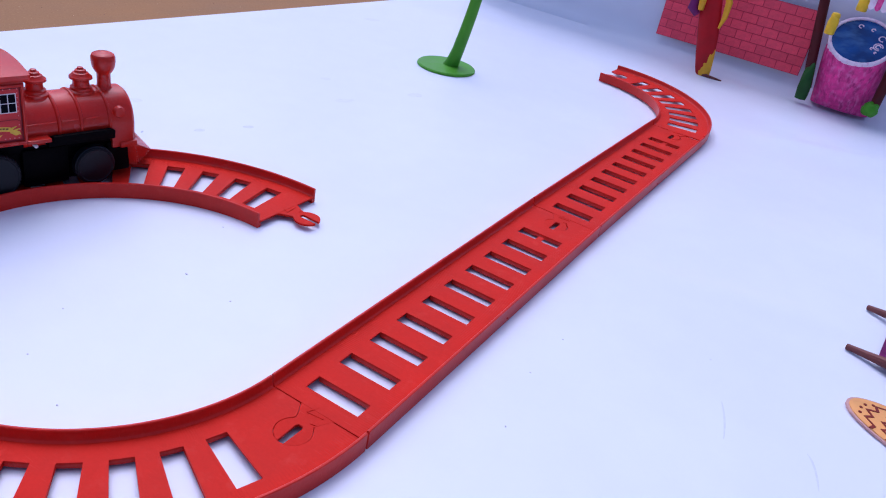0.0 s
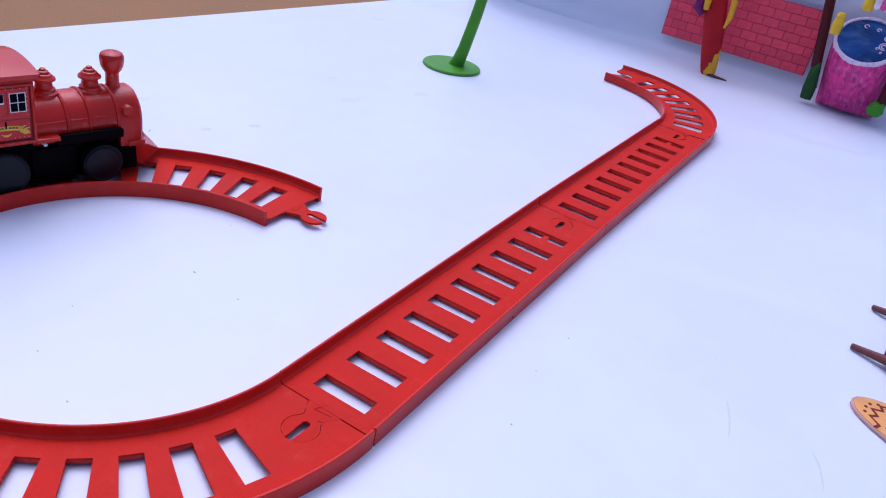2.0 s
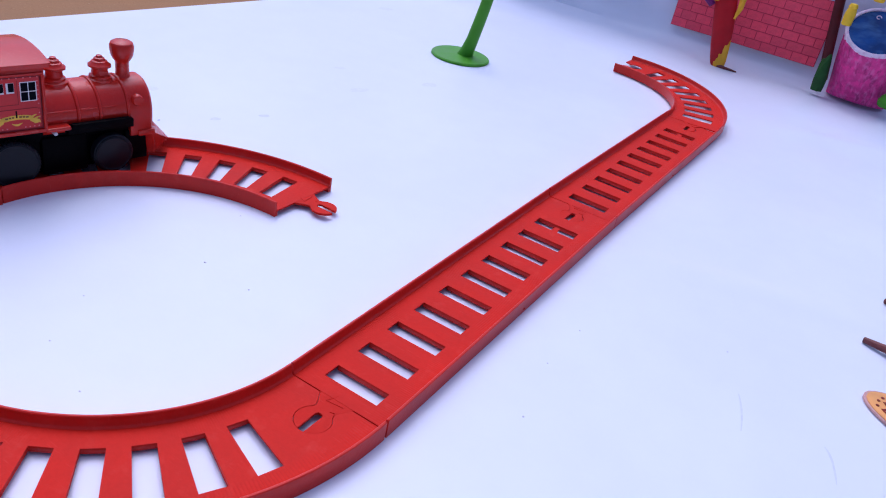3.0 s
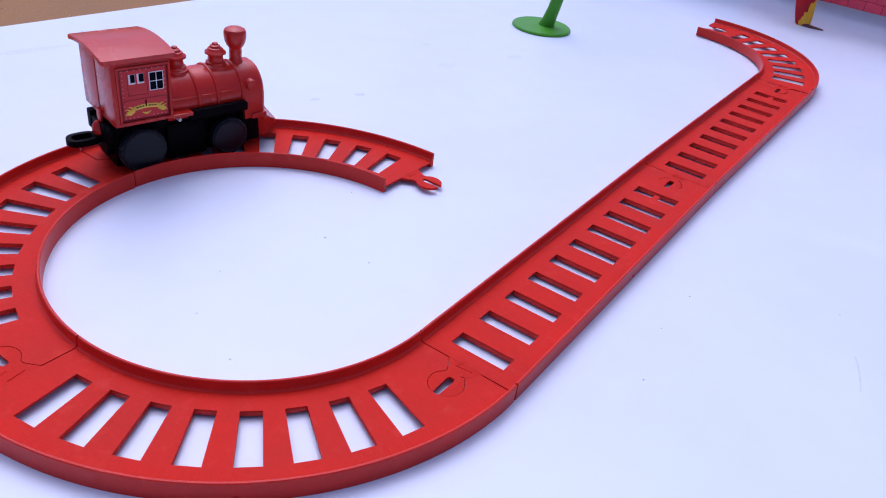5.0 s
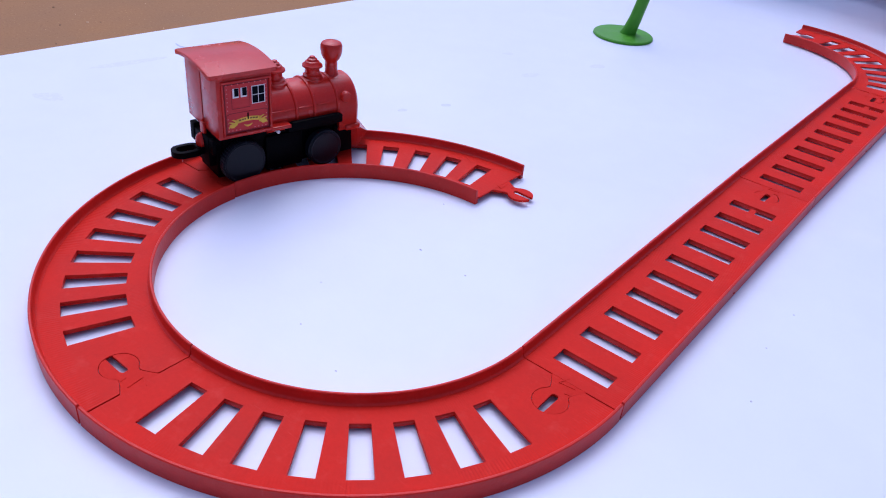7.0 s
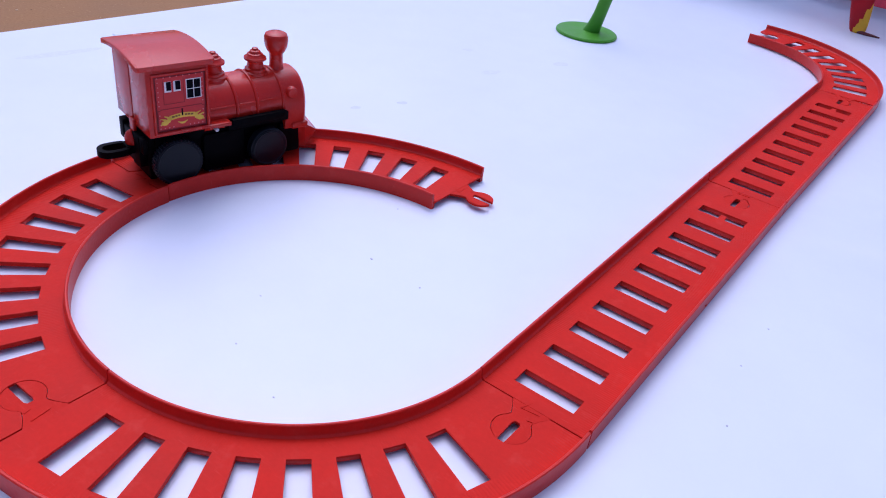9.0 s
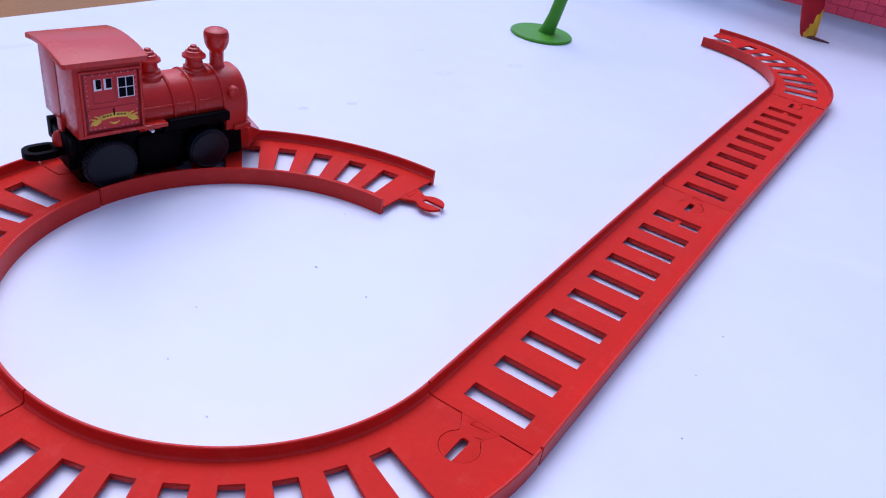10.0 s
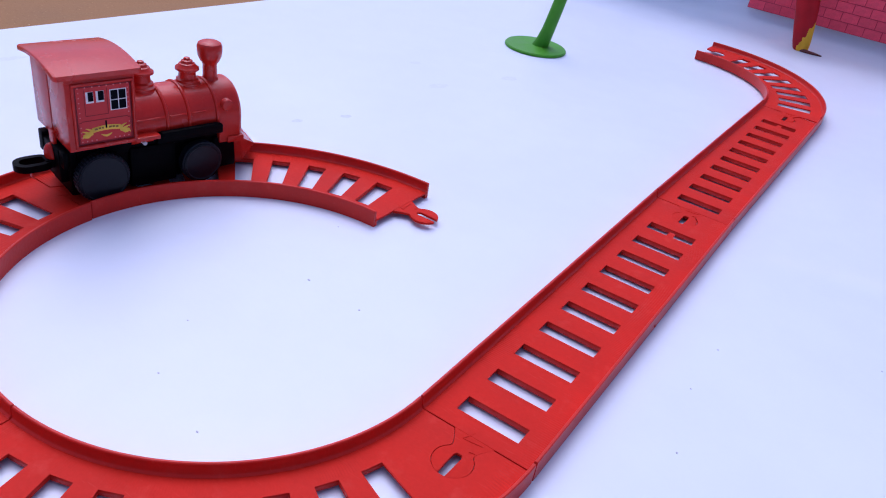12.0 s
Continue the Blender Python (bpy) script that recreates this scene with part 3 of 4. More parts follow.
    verts = [(57.6, -15.6, 18.6), (64.5, 0, 18.6), (57.6, 15.6, 18.6), (58.6, -14.4, 5.4), (75.2, 0, 5.4), (58.6, 14.4, 5.4), (54, -13, 18.4), (54, 13, 18.4), (54, -12, 5.6), (54, 12, 5.6)]
    put(bm, verts, [(0, 3, 4, 1), (1, 4, 5, 2), (0, 1, 2, 7, 6), (3, 8, 9, 5, 4), (0, 6, 8, 3), (2, 5, 9, 7), (6, 7, 9, 8)])
    bmesh.ops.scale(bm, vec=(0.001,) * 3, verts=bm.verts)
    pilot = part("pilot", bm, loco_plastic, loco)
    for s in (1, -1):
        for i in range(7):
            u = (i + 0.6) / 8.4
            a = Vector((57.6, s * 15.6, 18.6)).lerp(Vector((64.5, 0, 18.6)), u)
            b = Vector((58.6, s * 14.4, 5.4)).lerp(Vector((75.2, 0, 5.4)), u)
            out = Vector((0.5, s * 0.3, 0.2))
            bm = tube([(a + out * 0.1) * 0.001, ((a + b) / 2 + out * 0.2) * 0.001, (b + out * 0.1) * 0.001], [0.0004, 0.0006, 0.0006], 8)
            part("pilot_rib", bm, loco_plastic, pilot)
    # coupling ring behind
    bm = bmesh.new()
    seg, ring = 32, 12
    vs = []
    for i in range(seg):
        a = 2 * math.pi * i / seg
        row = []
        for j in range(4):
            rr, z = ((3.3, 14.6), (5.8, 14.6), (5.8, 17.8), (3.3, 17.8))[j]
            row.append(bm.verts.new(((-35.6 + (2.2 if math.cos(a) > 0 else -2.2) * min(1, abs(math.cos(a)) * 4) + rr * math.cos(a)) * 0.001, rr * 0.95 * math.sin(a) * 0.001, z * 0.001)))
        vs.append(row)
    for i in range(seg):
        for j in range(4):
            bm.faces.new((vs[i][j], vs[(i + 1) % seg][j], vs[(i + 1) % seg][(j + 1) % 4], vs[i][(j + 1) % 4]))
    box(-31, -24, -3.4, 3.4, 14.2, 18.2, 0.5, bm)
    part("coupling_ring", bm, black_plastic, loco, "black plastic coupling ring")
    # winding key on its left side, and a screw end on its right
    bm = lathe([(3.9, 12), (3.9, 19), (3.4, 20), (3.4, 21.2), (6.0, 22.4), (6.2, 23.2), (6.2, 35.6), (5.7, 36.4), (4.4, 36.6), (4.2, 35.8), (0.6, 35.6)], (8, 0, 15), "y", 28)
    part("winding_key", bm, white_plastic, loco, "milky white plastic winding key")
    bm = lathe([(0.9, -13), (0.9, -18.6), (0.5, -18.9)], (7.3, 0, 25.8), "y", 14)
    part("pin_end", bm, white_plastic, loco, "white pin end")
    # printed stickers on both cab sides
    for s in (1, -1):
        side_sticker(loco, s)


def side_sticker(loco, s):
    def plate(x0, x1, z0, z1, h0, h1, bevel=0.0):
        y0, y1 = sorted((s * (19.3 + h0), s * (19.3 + h1)))
        return box(x0, x1, y0, y1, z0, z1, bevel, segments=1)

    for b in ((-23.4, 2.9, 57.0, 58.2), (-23.4, 2.9, 29.0, 30.2), (-23.4, -22.3, 30.2, 57.0), (1.9, 2.9, 30.2, 57.0)):
        part("cab_moulding", plate(*b, -0.1, 1.2, 0.25), loco_plastic, loco)
    sheet = part("side_sticker", plate(-21.3, 1.2, 31.0, 56.0, -0.1, 0.12), sticker_red, loco, "red printed side sticker with windows and a gold banner")
    # dark colour here paints in the shade of the recess inside the moulding
    part("recess_shade", plate(-22.25, 1.95, 30.25, 57.0, -0.1, 0.06), sticker_dark, sheet, "dark plate painting in the shade of the recess round the sticker")
    # dark panel lines
    lines = [(-20.0, -0.2, 41.0, 41.3), (-21.0, -20.0, 40.5, 40.8), (-0.2, 0.8, 40.5, 40.8), (-17.9, -8.6, 43.3, 43.5), (-18.1, -17.9, 43.3, 55), (-8.6, -8.4, 43.3, 55), (-21.2, -21.0, 31.3, 40.5), (0.8, 1.0, 31.3, 40.5), (-21.2, 1.0, 31.1, 31.3)]
    for b in lines:
        part("panel_line", plate(*b, 0.1, 0.19), sticker_dark, sheet)
    # windows: pale frame, dark panes, bars
    for x0, x1, z0, z1, across, up in ((-7.4, -0.2, 44.6, 54.0, 2, 2), (-17.4, -14.2, 49.0, 54.0, 1, 1), (-13.2, -9.8, 49.0, 54.0, 1, 1)):
        window = part("window_print", plate(x0, x1, z0, z1, 0.1, 0.2), frame_white, sheet)
        if across == 1:
            part("pane", plate(x0 + 0.9, x1 - 0.1, z0 + 0.8, z1 - 0.1, 0.15, 0.27), pane_dark, window)
            continue
        w, h = (x1 - x0 - 0.4) / across, (z1 - z0 - 0.4) / up
        for i in range(across):
            for j in range(up):
                xa, za = x0 + 0.4 + i * w, z0 + 0.4 + j * h
                part("pane", plate(xa, xa + w - 0.4, za, za + h - 0.4, 0.15, 0.27), pane_dark, window)
    # rivets round the edge
    dots = [(x, z) for z in (56.0,) for x in (-20.5, -17.5, -14.5, -11.5, -8.5, -5.5, -2.5, 0.4)]
    dots += [(x, 32.0) for x in (-20.3, -18.3, -16.3, -14.3, -6.3, -4.3, -2.3, -0.3)]
    dots += [(x, z) for x in (-20.4, 0.3) for z in (34, 36.2, 38.4, 43, 45.2, 47.4, 49.6, 51.8, 54)]
    for x, z in dots:
        part("rivet", plate(x - 0.28, x + 0.28, z - 0.28, z + 0.28, 0.1, 0.24, 0.1), sticker_pink, sheet)
    # wavy gold banner: a middle ribbon and two tails
    def ribbon(name, pts, parent, label=""):
        up = [(x, z + h) for x, z, h in pts]
        low = [(x, z - h) for x, z, h in reversed(pts)]
        bm = slab([[(x * 0.001, z * 0.001) for x, z in up + low]], 0.0001, 0.00026)
        for v in bm.verts:
            v.co = (v.co.x, s * (0.0193 + v.co.z), v.co.y)
        return part(name, bm, sticker_gold, parent, label, smooth=False)

    banner = ribbon("banner", [(-16.0 + 12.4 * i / 14, 36.5 + 0.7 * math.sin(math.pi * i / 14), 1.1) for i in range(15)], sheet, "gold ribbon banner print")
    for a, b in ((-17.2, 1), (-2.4, -1)):
        tail = [(a - 3.0 * b, 33.5, 0.2), (a - 2.5 * b, 34.5, 0.7), (a - 1.5 * b, 34.5, 1.05), (a - 0.4 * b, 34.5, 1.1), (a + 0.5 * b, 35.3, 1.2), (a + 1.6 * b, 36.1, 1.3)]
        ribbon("banner_tail", tail if b > 0 else tail[::-1], banner)
        for dx, z, long in ((-0.6, 36.2, 2.4), (0.6, 37.3, 2.0)):
            flick = [(a + (dx - long) * b, z + 0.5, 0.08), (a + (dx - long * 0.5) * b, z + 0.1, 0.32), (a + dx * b, z - 0.5, 0.6), (a + (dx + 0.8) * b, z - 0.8, 0.5)]
            ribbon("banner_tail", flick if b > 0 else flick[::-1], banner)
    ribbon("banner_curl", [(-12.2 + 4.6 * i / 8, 34.3 - 0.9 * math.sin(math.pi * i / 8), 0.12 + 0.35 * math.sin(math.pi * i / 8)) for i in range(9)], banner)
    for x0, x1, z in ((-14.9, -13.6, 37.0), (-13.3, -12.2, 37.2), (-11.9, -11.0, 37.3), (-8.8, -7.6, 37.3), (-7.3, -6.2, 37.2), (-5.9, -4.7, 37.0)):
        part("print_bar", plate(x0, x1, z - 0.4, z + 0.4, 0.2, 0.33), sticker_brown, banner)
    part("print_mark", plate(-10.2, -9.5, 37.0, 40.4, 0.2, 0.36), pane_dark, banner)


# ---- things round the track ----
def build_palm():
    palm = thing("toy_palm_tree", pose(-0.2127, 0.4448, 0), "green plastic toy palm trunk on a round base", "toy tree")
    bm = lathe([(26.8, 0), (27.4, 0.6), (27.2, 1.8), (26.4, 2.5), (2, 2.9)], (0, 0, 0), "z", 48)
    part("base", bm, palm_green, palm)
    pts, rad = [], []
    for i, (x, z) in enumerate(((2.2, 1), (4.4, 8), (7.0, 18), (10.2, 34), (13.2, 50), (15.6, 66), (17.4, 82), (18.2, 98), (18.4, 116))):
        pts.append((x * 0.001, 0.004, z * 0.001))
        rad.append(0.0060 - 0.0002 * i + (0.0016 if i == 0 else 0.0004 if i == 1 else 0))
    part("trunk", tube(pts, rad, 14), palm_green, palm)


def build_brick_panel():
    y = WALL_Y - 0.0090
    x0, z0 = -0.1140, 0.0218
    wide, high = 0.1675, 0.0705
    panel = thing("brick_panel", pose(x0, y, z0, LEAN), "pink printed brick wall panel on the white backdrop", "wall panel")
    bm = box(0, wide * 1000, 0, 2.2, 0, high * 1000, 0.2)
    part("joint_sheet", bm, mortar_pink, panel)
    bw, bh, gap = 0.0176, 0.0100, 0.0007
    bm = box(0, (bw - gap) * 1000, -0.45, 0.4, 0, (bh - gap) * 1000, 0.22, segments=1)
    whole = part("brick", bm, brick_pink, panel)
    bm = box(0, (bw / 2 - gap) * 1000, -0.45, 0.4, 0, (bh - gap) * 1000, 0.22, segments=1)
    half = part("brick", bm, brick_pink, panel)
    whole.location, half.location = (0.0005, 0, 0.0005), (0.0005, 0, bh + 0.0005)
    rows, cols = int(high / bh), int(wide / bw)
    for r in range(rows):
        for c in range(cols):
            x = 0.0005 + c * bw + (bw / 2 if r % 2 else 0)
            if x + bw - gap > wide + 0.0004 or (r, c) == (0, 0):
                continue
            ob = new("brick", whole.data)
            ob.parent = panel
            ob.location = (x, random.uniform(-0.0003, 0.0002), r * bh + 0.0005)
        if r % 2 == 0:
            ob = new("brick", half.data)
            ob.parent = panel
            ob.location = (0.0005 + cols * bw, 0, r * bh + 0.0005)
        if r % 2 and r > 1:
            ob = new("brick", half.data)
            ob.parent = panel
            ob.location = (0.0005, 0, r * bh + 0.0005)


def build_well():
    well = thing("toy_wishing_well", pose(0.113, 0.744, 0), "pink toy wishing well with blue water and dark posts", "toy well")
    lean = radians(40)
    seg = 40

    def rim_point(a, r, up):
        """A point of the tilted opening: radius r, raised by up along its axis."""
        y, z = r * math.sin(a), up
        return Vector((-12.5 + r * math.cos(a), y * math.cos(lean) - z * math.sin(lean), 78 + y * math.sin(lean) + z * math.cos(lean)))

    bm = bmesh.new()
    rows = []
    for u in (0.0, 0.04, 0.25, 0.5, 0.75, 1.0):
        row = []
        for i in range(seg):
            a = 2 * math.pi * i / seg
            low = Vector((-7 + 30 * math.cos(a), 9 + 13 * math.sin(a), 4.5))
            p = low.lerp(rim_point(a, 31.2, -1.0), u)
            swell = 1 + 0.02 * math.sin(math.pi * u) + 0.012 * math.sin(7 * a + 5 * u)
            row.append(bm.verts.new((p.x * swell, p.y * swell, p.z)))
        rows.append(row)
    for a, b in zip(rows, rows[1:]):
        for i in range(seg):
            bm.faces.new((a[i], a[(i + 1) % seg], b[(i + 1) % seg], b[i]))
    bm.faces.new(rows[0])
    bmesh.ops.scale(bm, vec=(0.001,) * 3, verts=bm.verts)
    body = part("body", bm, well_pink, well)
    for i in range(30):
        a0, a1 = 2 * math.pi * i / 30 + 0.003, 2 * math.pi * (i + 1) / 30 - 0.003
        bm = bmesh.new()
        tip = 4.5 + 6.0 * random.random()
        lean_to = random.uniform(0.3, 0.7)
        ring = []
        for a, drop in ((a0, 2.6), (a0 + (a1 - a0) * lean_to, tip), (a1, 2.6)):
            ring.append([bm.verts.new(rim_point(a, r, u) * 0.001) for r, u in ((28.6, -2), (28.7, 0.5), (30.0, 1.0), (31.9, 0.2), (31.9, -drop), (30.6, -drop))])
        for p, q in zip(ring, ring[1:]):
            for j in range(6):
                bm.faces.new((p[j], p[(j + 1) % 6], q[(j + 1) % 6], q[j]))
        bm.faces.new(ring[0])
        bm.faces.new(ring[-1])
        part("rim_petal", bm, well_rim, body, "pale pink pointed rim petal")
    bm = bmesh.new()
    ring = [bm.verts.new(rim_point(2 * math.pi * i / seg, 28.6, -1.0) * 0.001) for i in range(seg)]
    low = [bm.verts.new(rim_point(2 * math.pi * i / seg, 28.2, -3.0) * 0.001) for i in range(seg)]
    bm.faces.new(ring)
    bm.faces.new(low)
    for i in range(seg):
        bm.faces.new((ring[i], ring[(i + 1) % seg], low[(i + 1) % seg], low[i]))
    part("water", bm, well_water, well, "dark blue water surface", smooth=False)
    for a, r, w in ((-0.1, 17, 4.4), (-0.1, 17, 2.4), (-0.45, 13, 1.3), (0.5, 20, 3.4), (1.25, 19, 1.8), (1.9, 20, 2.2), (-0.55, 19, 1.0)):
        pts = []
        for j in range(14):
            b = 2 * math.pi * j / 16
            x, y = r * math.cos(a) + w * math.cos(b), r * math.sin(a) + w * math.sin(b)
            pts.append(rim_point(math.atan2(y, x), math.hypot(x, y), -0.9) * 0.001)
        part("ripple", tube(pts, [0.0006] * len(pts), 6), well_rim, well, "pale ripple ring")
    part("post", tube([(-0.0445, -0.004, 0.018), (-0.0500, -0.003, 0.045), (-0.0655, 0.0, 0.13)], [0.0050, 0.0052, 0.0052], 12), post_brown, well, "dark red-brown post")
    part("post", tube([(0.0245, -0.0115, 0.014), (0.0250, -0.009, 0.05), (0.024, 0.0, 0.13)], [0.0048, 0.0052, 0.0052], 12), post_brown, well, "dark red-brown post")
    bm = lathe([(5.6, 0), (6.8, 1.5), (7.2, 16), (6.2, 21), (5.6, 23), (6.4, 25), (5.0, 29), (0.6, 30)], (-60, -20, 105), "z", 20, s=0.00074)
    part("pail", bm, pail_yellow, well, "small yellow pail")
    for i in range(11):
        x = -20 + 6 * i
        bm = bmesh.new()
        n = 6
        front, back = [], []
        for j in range(n + 1):
            u = j / n
            z = 113 - 2.6 * math.sin(math.pi * u)
            front.append((x + 5.7 * u, z))
        outline = [(a * 0.001, b * 0.001) for a, b in front] + [((x + 5.7) * 0.001, 0.142), (x * 0.001, 0.142)]
        slab([outline], 0.0, 0.0022, bm)
        for v in bm.verts:
            v.co = (v.co.x, -0.016 + v.co.z + (v.co.y - 0.116) * 0.5, v.co.y)
        part("awning_flap", bm, well_pink if i % 2 else well_rim, well, "scalloped awning flap", smooth=False)
    bm = lathe([(4.6, 0), (5.4, 1.5), (5.2, 10), (3.4, 14)], (-25, -8, 106), "z", 18)
    part("pail", bm, pail_yellow, well, "small yellow pail")
    for x, y, w, high, colour in ((-46.5, -9, 0.8, 3.5, grass_green), (22, -15, 1.0, 0.85, palm_green)):
        bm = bmesh.new()
        bmesh.ops.create_icosphere(bm, subdivisions=3, radius=0.009 * w)
        for v in bm.verts:
            d = 1 + 0.25 * noise.noise(v.co * 220 + Vector((x, y, 0)))
            v.co = Vector((v.co.x * d * 0.9, v.co.y * d * 0.8, max(v.co.z * d * high, -0.012)) ) + Vector((x * 0.001 - (0.18 * v.co.z if high > 2 else 0), y * 0.001, 0.018))
        part("grass_foot", bm, colour, well, "green moulded grass foot")


def build_figure():
    """A plain standing toy figure: one mesh, leaning body with yellow side and foot."""
    bm = bmesh.new()
    seg, rows, levels = 160, [], []
    shape = [(-1.0, 0.0, 6.5, 4.5), (-1.2, 2, 8.0, 5.2), (-2.2, 8, 9.2, 5.6), (-5, 22, 10.6, 6.2), (-9, 42, 11.8, 6.6), (-13, 60, 12.2, 6.6), (-17, 80, 11.5, 6.2), (-20, 98, 9.0, 5.2), (-21, 108, 4.0, 3.0)]
    for p, q in zip(shape, shape[1:]):
        levels += [[a + (b - a) * i / 24 for a, b in zip(p, q)] for i in range(24)]
    levels.append(shape[-1])
    for dx, h, rx, ry in levels:
        rows.append([bm.verts.new((dx + rx * math.cos(2 * math.pi * i / seg), ry * math.sin(2 * math.pi * i / seg), h)) for i in range(seg)])
    for n, (a, b) in enumerate(zip(rows, rows[1:])):
        h = levels[n][1]
        for i in range(seg):
            f = bm.faces.new((a[i], a[(i + 1) % seg], b[(i + 1) % seg], b[i]))
            right = math.cos(2 * math.pi * (i + 0.5) / seg)
            f.material_index = 1 if right > -0.55 + h / 19 + 0.5 * noise.noise(Vector((i * 0.09, h * 0.16, 3))) else 0
    bm.faces.new(rows[0])
    bm.faces.new(rows[-1])

    def limb(points, radii, index):
        before = set(bm.faces)
        tube(points, radii, 12, bm)
        for f in set(bm.faces) - before:
            f.material_index = index

    limb([(0, -3, 1.7), (8, -4, 1.5), (15, -3, 1.2), (22, -2, 0.8)], [2.2, 1.7, 1.3, 0.7], 3)
    limb([(-22, -2, 92), (-33, -4, 80), (-34, -4, 68), (-27, -5, 62)], [4, 5, 5.5, 3.5], 2)
    limb([(-20, -5, 92), (-25, -8, 80), (-24, -8, 68)], [3.5, 4.2, 3], 1)
    limb([(-4, -1, 94), (2, -3, 82), (2.5, -3, 66), (0, -3, 54)], [3.2, 3.8, 3, 1.2], 1)
    bmesh.ops.scale(bm, vec=(0.001,) * 3, verts=bm.verts)
    ob = part("toy_figure", bm, [figure_red, yellow_plastic, figure_purple, chair_brown])
    ob.matrix_world = pose(-0.0385, 0.728, 0)
    tagged(ob, "red and yellow plain toy figure standing by the backdrop", "toy figure")


def build_deck_chair():
    chair = thing("toy_deck_chair", pose(0.1680, 0.2278, 0, 0, 0, 0), "small brown toy deck chair with a purple seat", "toy chair")
    legs = [((0, 0.0, 0.0018), (0.0105, -0.0035, 0.0034), (0.0225, -0.0090, 0.0060), (0.046, -0.016, 0.014)), ((0.0062, 0.0575, 0.0018), (0.0150, 0.0525, 0.0040), (0.0260, 0.045, 0.0075), (0.050, 0.036, 0.016))]
    for pts in legs:
        part("leg", tube(pts, [0.0016, 0.0021, 0.0030, 0.0030], 10), chair_brown, chair)
    part("leg", tube([(0.052, -0.012, 0.0018), (0.043, -0.014, 0.010), (0.036, -0.0125, 0.0115)], [0.0018, 0.003, 0.003], 10), chair_brown, chair)
    part("leg", tube([(0.056, 0.034, 0.0018), (0.047, 0.037, 0.012), (0.040, 0.040, 0.0130)], [0.0018, 0.003, 0.003], 10), chair_brown, chair)
    bm = bmesh.new()
    rows = []
    for i in range(9):
        u = i / 8
        x0 = 0.0145 + 0.034 * u
        z = 0.0046 + 0.0100 * u - 0.001 * math.sin(math.pi * u)
        rows.append([bm.verts.new((x0 + 0.005 * v, -0.0055 - 0.010 * u + 0.054 * v, z - 0.0015 * math.sin(math.pi * v))) for v in (0, 0.2, 0.4, 0.6, 0.8, 1)])
    for a, b in zip(rows, rows[1:]):
        for i in range(5):
            bm.faces.new((a[i], a[i + 1], b[i + 1], b[i]))
    bmesh.ops.solidify(bm, geom=bm.faces[:], thickness=0.0016)
    seat = part("seat", bm, chair_purple, chair, "purple patterned seat")
    for x, y, z, r in ((0.0245, 0.004, 0.0072, 0.0035), (0.033, 0.022, 0.0092, 0.004), (0.025, 0.036, 0.0072, 0.003), (0.040, 0.006, 0.0116, 0.003)):
        bm = bmesh.new()
        bmesh.ops.create_icosphere(bm, subdivisions=2, radius=r)
        for v in bm.verts:
            v.co = Vector((v.co.x, v.co.y, v.co.z * 0.25 + v.co.x * 0.4)) * (1 + 0.3 * noise.noise(v.co * 700)) + Vector((x, y, z))
        part("flower_print", bm, chair_lilac, seat, "lilac flower print")


def build_surfboard():
    board = thing("toy_surfboard", pose(0.1734, 0.1775, 0, 0, 0, -17), "orange toy surfboard with maroon zigzags lying on the sheet", "toy surfboard")
    length, half = 0.095, 0.0182

    def outline(f):
        pts = []
        for i in range(40):
            a = 2 * math.pi * i / 40
            w = half * (1 + 0.05 * math.cos(a))
            pts.append((length / 2 - (length / 2 - f) * math.cos(a), (w - f) * math.sin(a)))
        return pts

    bm = slab([outline(0.0008)], 0.0, 0.0008)
    part("rim", slab([outline(0.0)], 0.0005, 0.0016, bm), board_border, board, "pale pink rim", smooth=False)
    part("top", slab([outline(0.0013)], 0.0013, 0.0020), board_orange, board, "orange painted top", smooth=False)
    for x0, n in ((0.0175, 4), (0.0255, 5), (0.0335, 6), (0.0415, 6), (0.0495, 6), (0.0575, 6), (0.0655, 6), (0.0735, 5), (0.0810, 4)):
        w = half * math.sqrt(max(1 - ((x0 - length / 2) / (length / 2)) ** 2, 0)) - 0.0014
        up, down = [], []
        m = n * 2
        for i in range(m + 1):
            y = -w + 2 * w * i / m
            x = x0 + (0.0017 if i % 2 else -0.0017) - 0.0065 * (1 - (y / (w + 1e-6)) ** 2)
            up.append((x - 0.0008, y))
            down.append((x + 0.0008, y))
        part("zigzag_stripe", slab([up + down[::-1]], 0.0018, 0.00225), board_maroon, board, "maroon zigzag stripe", smooth=False)
    for x, y in ((0.0098, 0.0062), (0.0072, 0.0030), (0.0068, -0.0010), (0.0080, -0.0052)):
        part("painted_dot", lathe([(0.85, 1.8), (0.8, 2.25)], (x * 1000, y * 1000, 0), "z", 10), board_maroon, board, "maroon dot")


def add_crumbs(spots, lift=0.0):
    bm = bmesh.new()
    for x, y, r in spots:
        d = [0.7 + 0.6 * random.random() for _ in range(3)]
        made = bmesh.ops.create_icosphere(bm, subdivisions=2, radius=r * 0.001)["verts"]
        for v in made:
            w = 1 + 0.35 * noise.noise(v.co * 900 + Vector((x, y, 0)) * 50)
            v.co = Vector((v.co.x * d[0] * w * 1.3, v.co.y * d[1] * w, v.co.z * d[2] * w * 0.45)) + Vector((x, y, lift + r * 0.0003))
    return bm


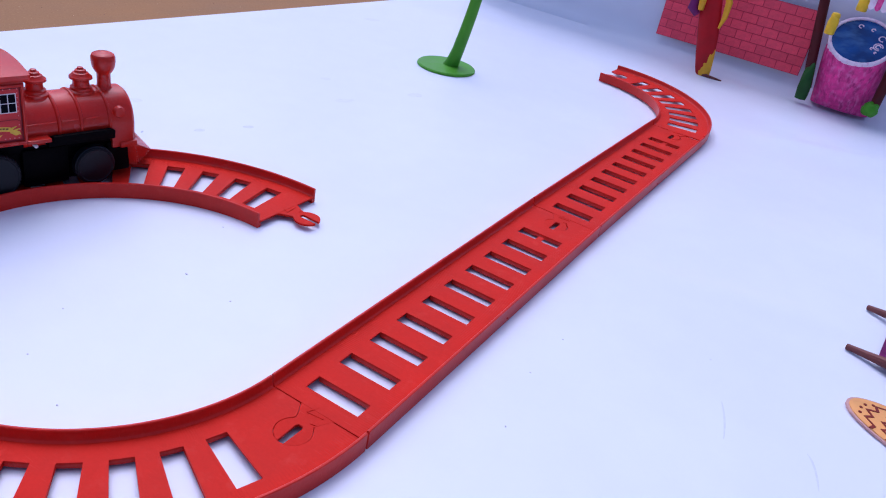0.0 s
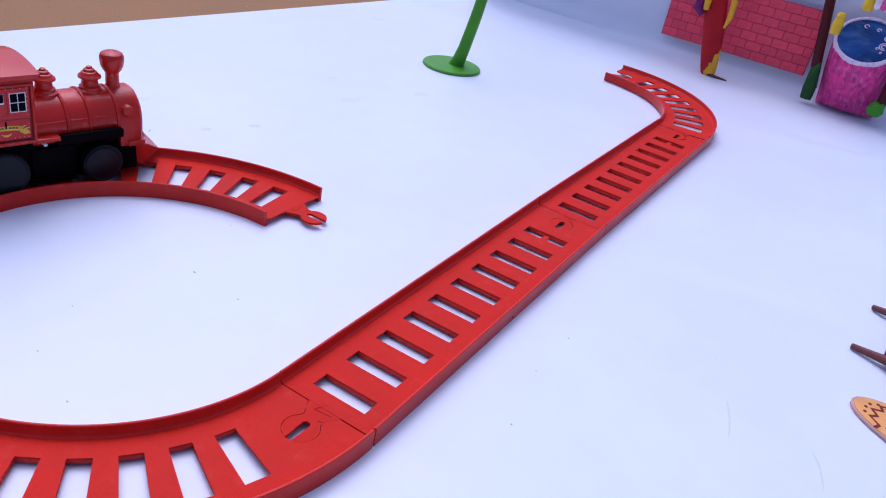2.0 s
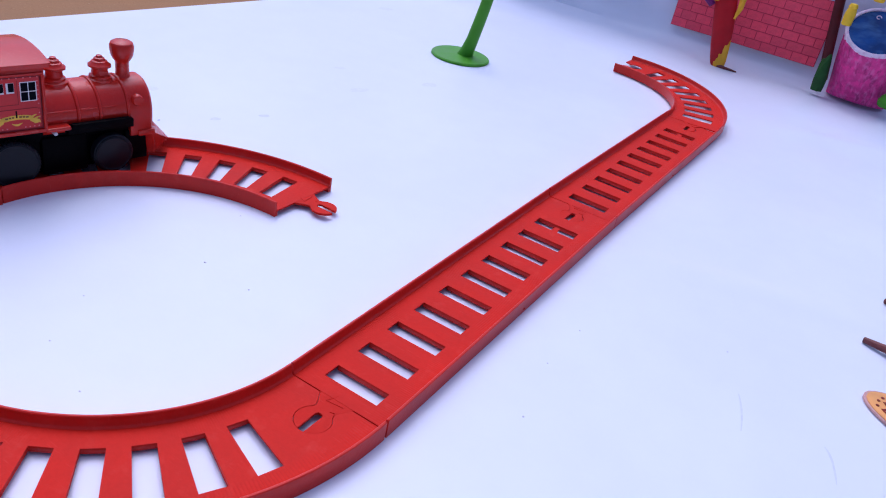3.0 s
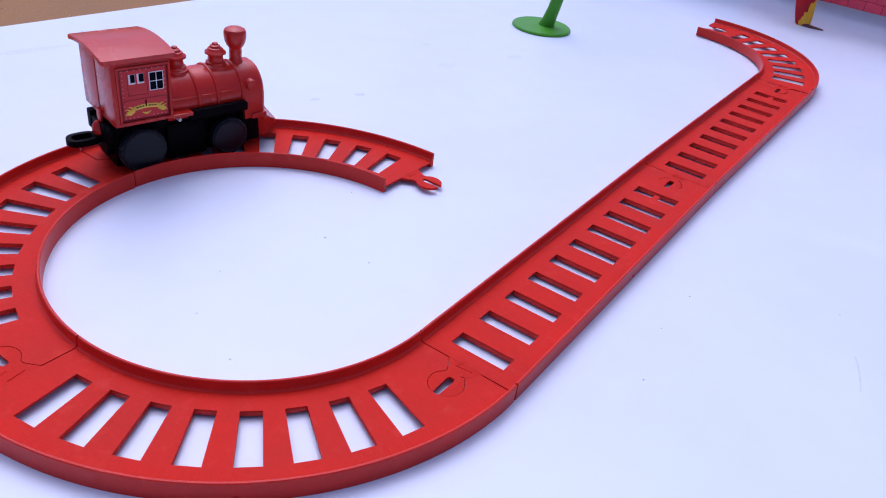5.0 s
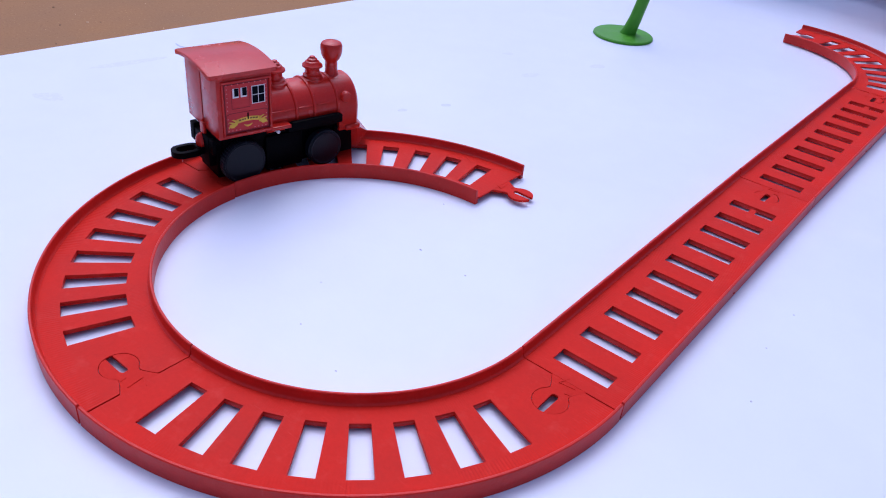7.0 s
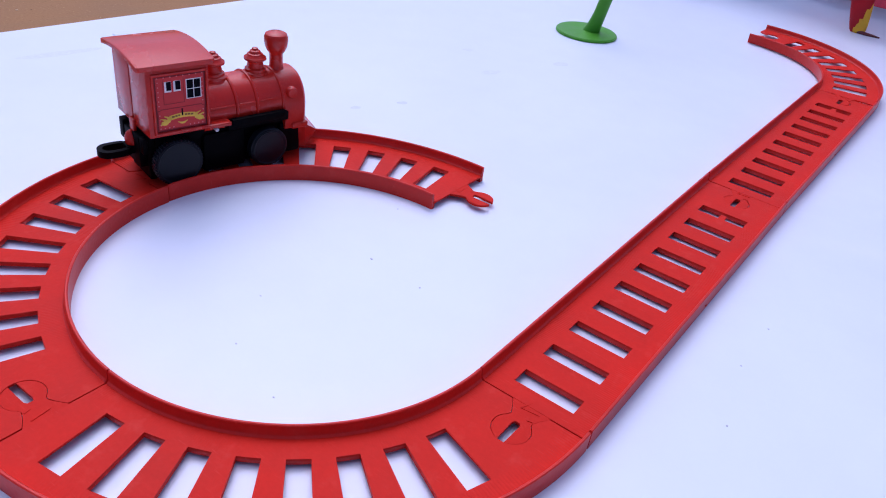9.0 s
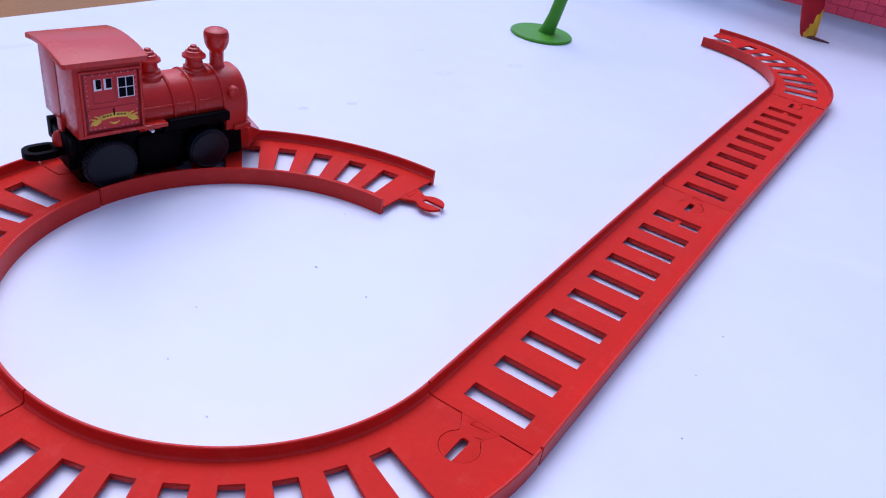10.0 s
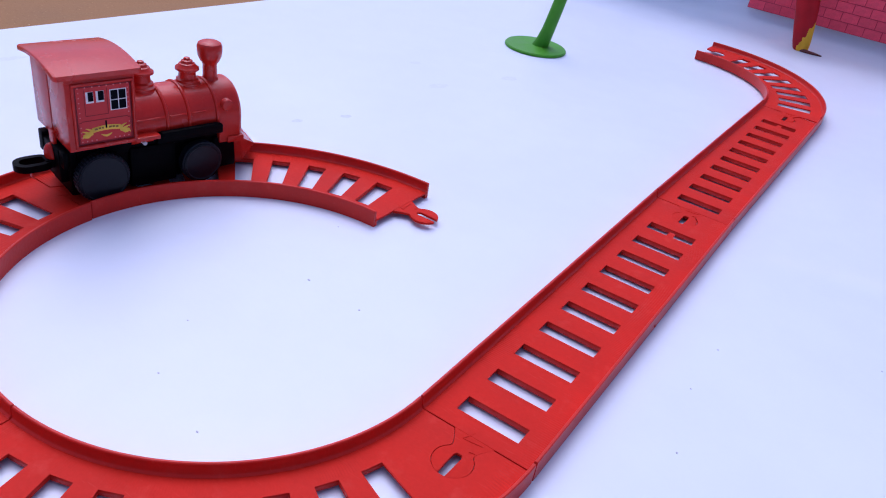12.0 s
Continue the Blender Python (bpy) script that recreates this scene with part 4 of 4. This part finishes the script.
def blot(bm, x, y, long, wide, turn, z):
    c, d = math.cos(radians(turn)), math.sin(radians(turn))
    pts = []
    for i in range(24):
        a = 2 * math.pi * i / 24
        w = 1 + 0.35 * noise.noise(Vector((x * 90 + math.cos(a), y * 90 + math.sin(a), 0)))
        u, v = 0.5 * long * w * math.cos(a), 0.5 * wide * w * math.sin(a)
        pts.append((x + u * c - v * d, y + u * d + v * c))
    slab([pts], -0.0002, z, bm)


def build_specks():
    """Crumbs, scuffs and smudges lying on the sheet, grit on the board."""
    spots = ((-0.105, 0.034, 0.5), (-0.076, 0.0325, 0.4), (0.0503, 0.1204, 0.35), (0.0495, 0.086, 0.42), (0.1122, 0.1603, 0.32), (0.0569, 0.0474, 0.42), (-0.1257, 0.0774, 0.25), (-0.118, -0.0196, 0.3), (-0.0712, -0.0558, 0.32), (-0.102, -0.046, 0.28))
    tagged(part("crumbs", add_crumbs(spots), crumb_dark), "tiny dark crumbs scattered on the white sheet", "crumbs", kind="stuff")
    dark = [(-0.4767, 0.0506, 0.6), (-0.5147, 0.0742, 0.6), (-0.5048, 0.1026, 0.5), (-0.5591, 0.0928, 0.9)]
    pale = [(-0.5095, 0.0941, 0.9), (-0.4649, 0.1335, 0.8)]
    for _ in range(90):
        y = random.uniform(-0.15, 0.75)
        x = sheet_left(y) - random.uniform(0.012, 0.16)
        (dark if random.random() < 0.45 else pale).append((x, y, random.uniform(0.2, 0.5)))
    tagged(part("dark_grit", add_crumbs(dark, -0.004), grit_dark), "dark brown grit on the brown board", "grit", kind="stuff")
    tagged(part("pale_grit", add_crumbs(pale, -0.004), grit_pale), "pale sandy grit on the brown board", "grit", kind="stuff")
    bm, bm2 = bmesh.new(), bmesh.new()
    strokes = (((-0.4193, 0.1140), (-0.4092, 0.1138), (-0.4034, 0.1229), 2.6), ((-0.3555, 0.1140), (-0.3550, 0.1125), (-0.3535, 0.1155), 2.4), ((0.1245, 0.1310), (0.1285, 0.1196), (0.1313, 0.1060), 0.9), ((0.1632, 0.1228), (0.1672, 0.1158), (0.1707, 0.1020), 1.0), ((-0.2434, 0.1262), (-0.2425, 0.1249), (-0.2418, 0.1236), 1.3))
    for p0, p1, p2, wide in strokes:
        p0, p1, p2 = Vector(p0), Vector(p1), Vector(p2)
        up, down = [], []
        for i in range(13):
            u = i / 12
            mid = 2 * p1 - (p0 + p2) / 2
            p = p0 * (1 - u) ** 2 + mid * 2 * u * (1 - u) + p2 * u * u
            t = ((mid - p0) * (1 - u) + (p2 - mid) * u).normalized()
            w = wide * 0.0005 * (0.3 + 0.7 * math.sin(math.pi * (0.08 + 0.84 * u)) + 0.25 * noise.noise(Vector((u * 5, wide, x_seed(p0)))))
            up.append((p.x - t.y * w, p.y + t.x * w))
            down.append((p.x + t.y * w, p.y - t.x * w))
        slab([up + down[::-1]], -0.0002, 0.00005, bm if wide > 1 else bm2)
    tagged(part("scuff_marks", bm, scuff_grey, smooth=False), "faint grey scuff marks on the white sheet", "scuffs", kind="stuff")
    smears = bm2
    for x, y, long, wide, turn in ((-0.2637, 0.1052, 0.0095, 0.0055, 58), (-0.2254, 0.1558, 0.0070, 0.0042, 60), (-0.2123, 0.1858, 0.0075, 0.0045, 60)):
        blot(smears, x, y, long, wide, turn, 0.00004)
    tagged(part("smudges", smears, smudge_grey, smooth=False), "small lilac smudges on the white sheet", "smudges", kind="stuff")
    faint = bmesh.new()
    for x, y, long, wide, turn in ((-0.3803, -0.0055, 0.020, 0.011, 35), (-0.404, 0.064, 0.050, 0.008, 79), (-0.2863, 0.1565, 0.009, 0.007, 50), (-0.185, 0.3504, 0.014, 0.008, 60), (-0.209, 0.285, 0.018, 0.008, 70), (-0.2489, 0.3131, 0.010, 0.006, 60), (-0.3479, 0.5124, 0.016, 0.010, 50)):
        blot(faint, x, y, long, wide, turn, 0.00003)
    tagged(part("faint_smudges", faint, smudge_pale, smooth=False), "very faint lilac smudges on the white sheet", "smudges", kind="stuff")


def x_seed(p):
    return p.x * 40


build_ground()
build_sheet()
build_railway()
THETA = radians(193.4)
rho = R - 0.0017
ahead = Vector((-math.sin(THETA), -math.cos(THETA), 0))
outward = Vector((math.cos(THETA), -math.sin(THETA), 0))
stand = Matrix((ahead, outward, Vector((0, 0, 1)))).transposed().to_4x4()
stand.translation = Vector((-R, 0, DECK)) + rho * outward
build_locomotive(stand)
build_palm()
build_figure()
build_well()
build_deck_chair()
build_surfboard()
build_specks()
build_brick_panel()
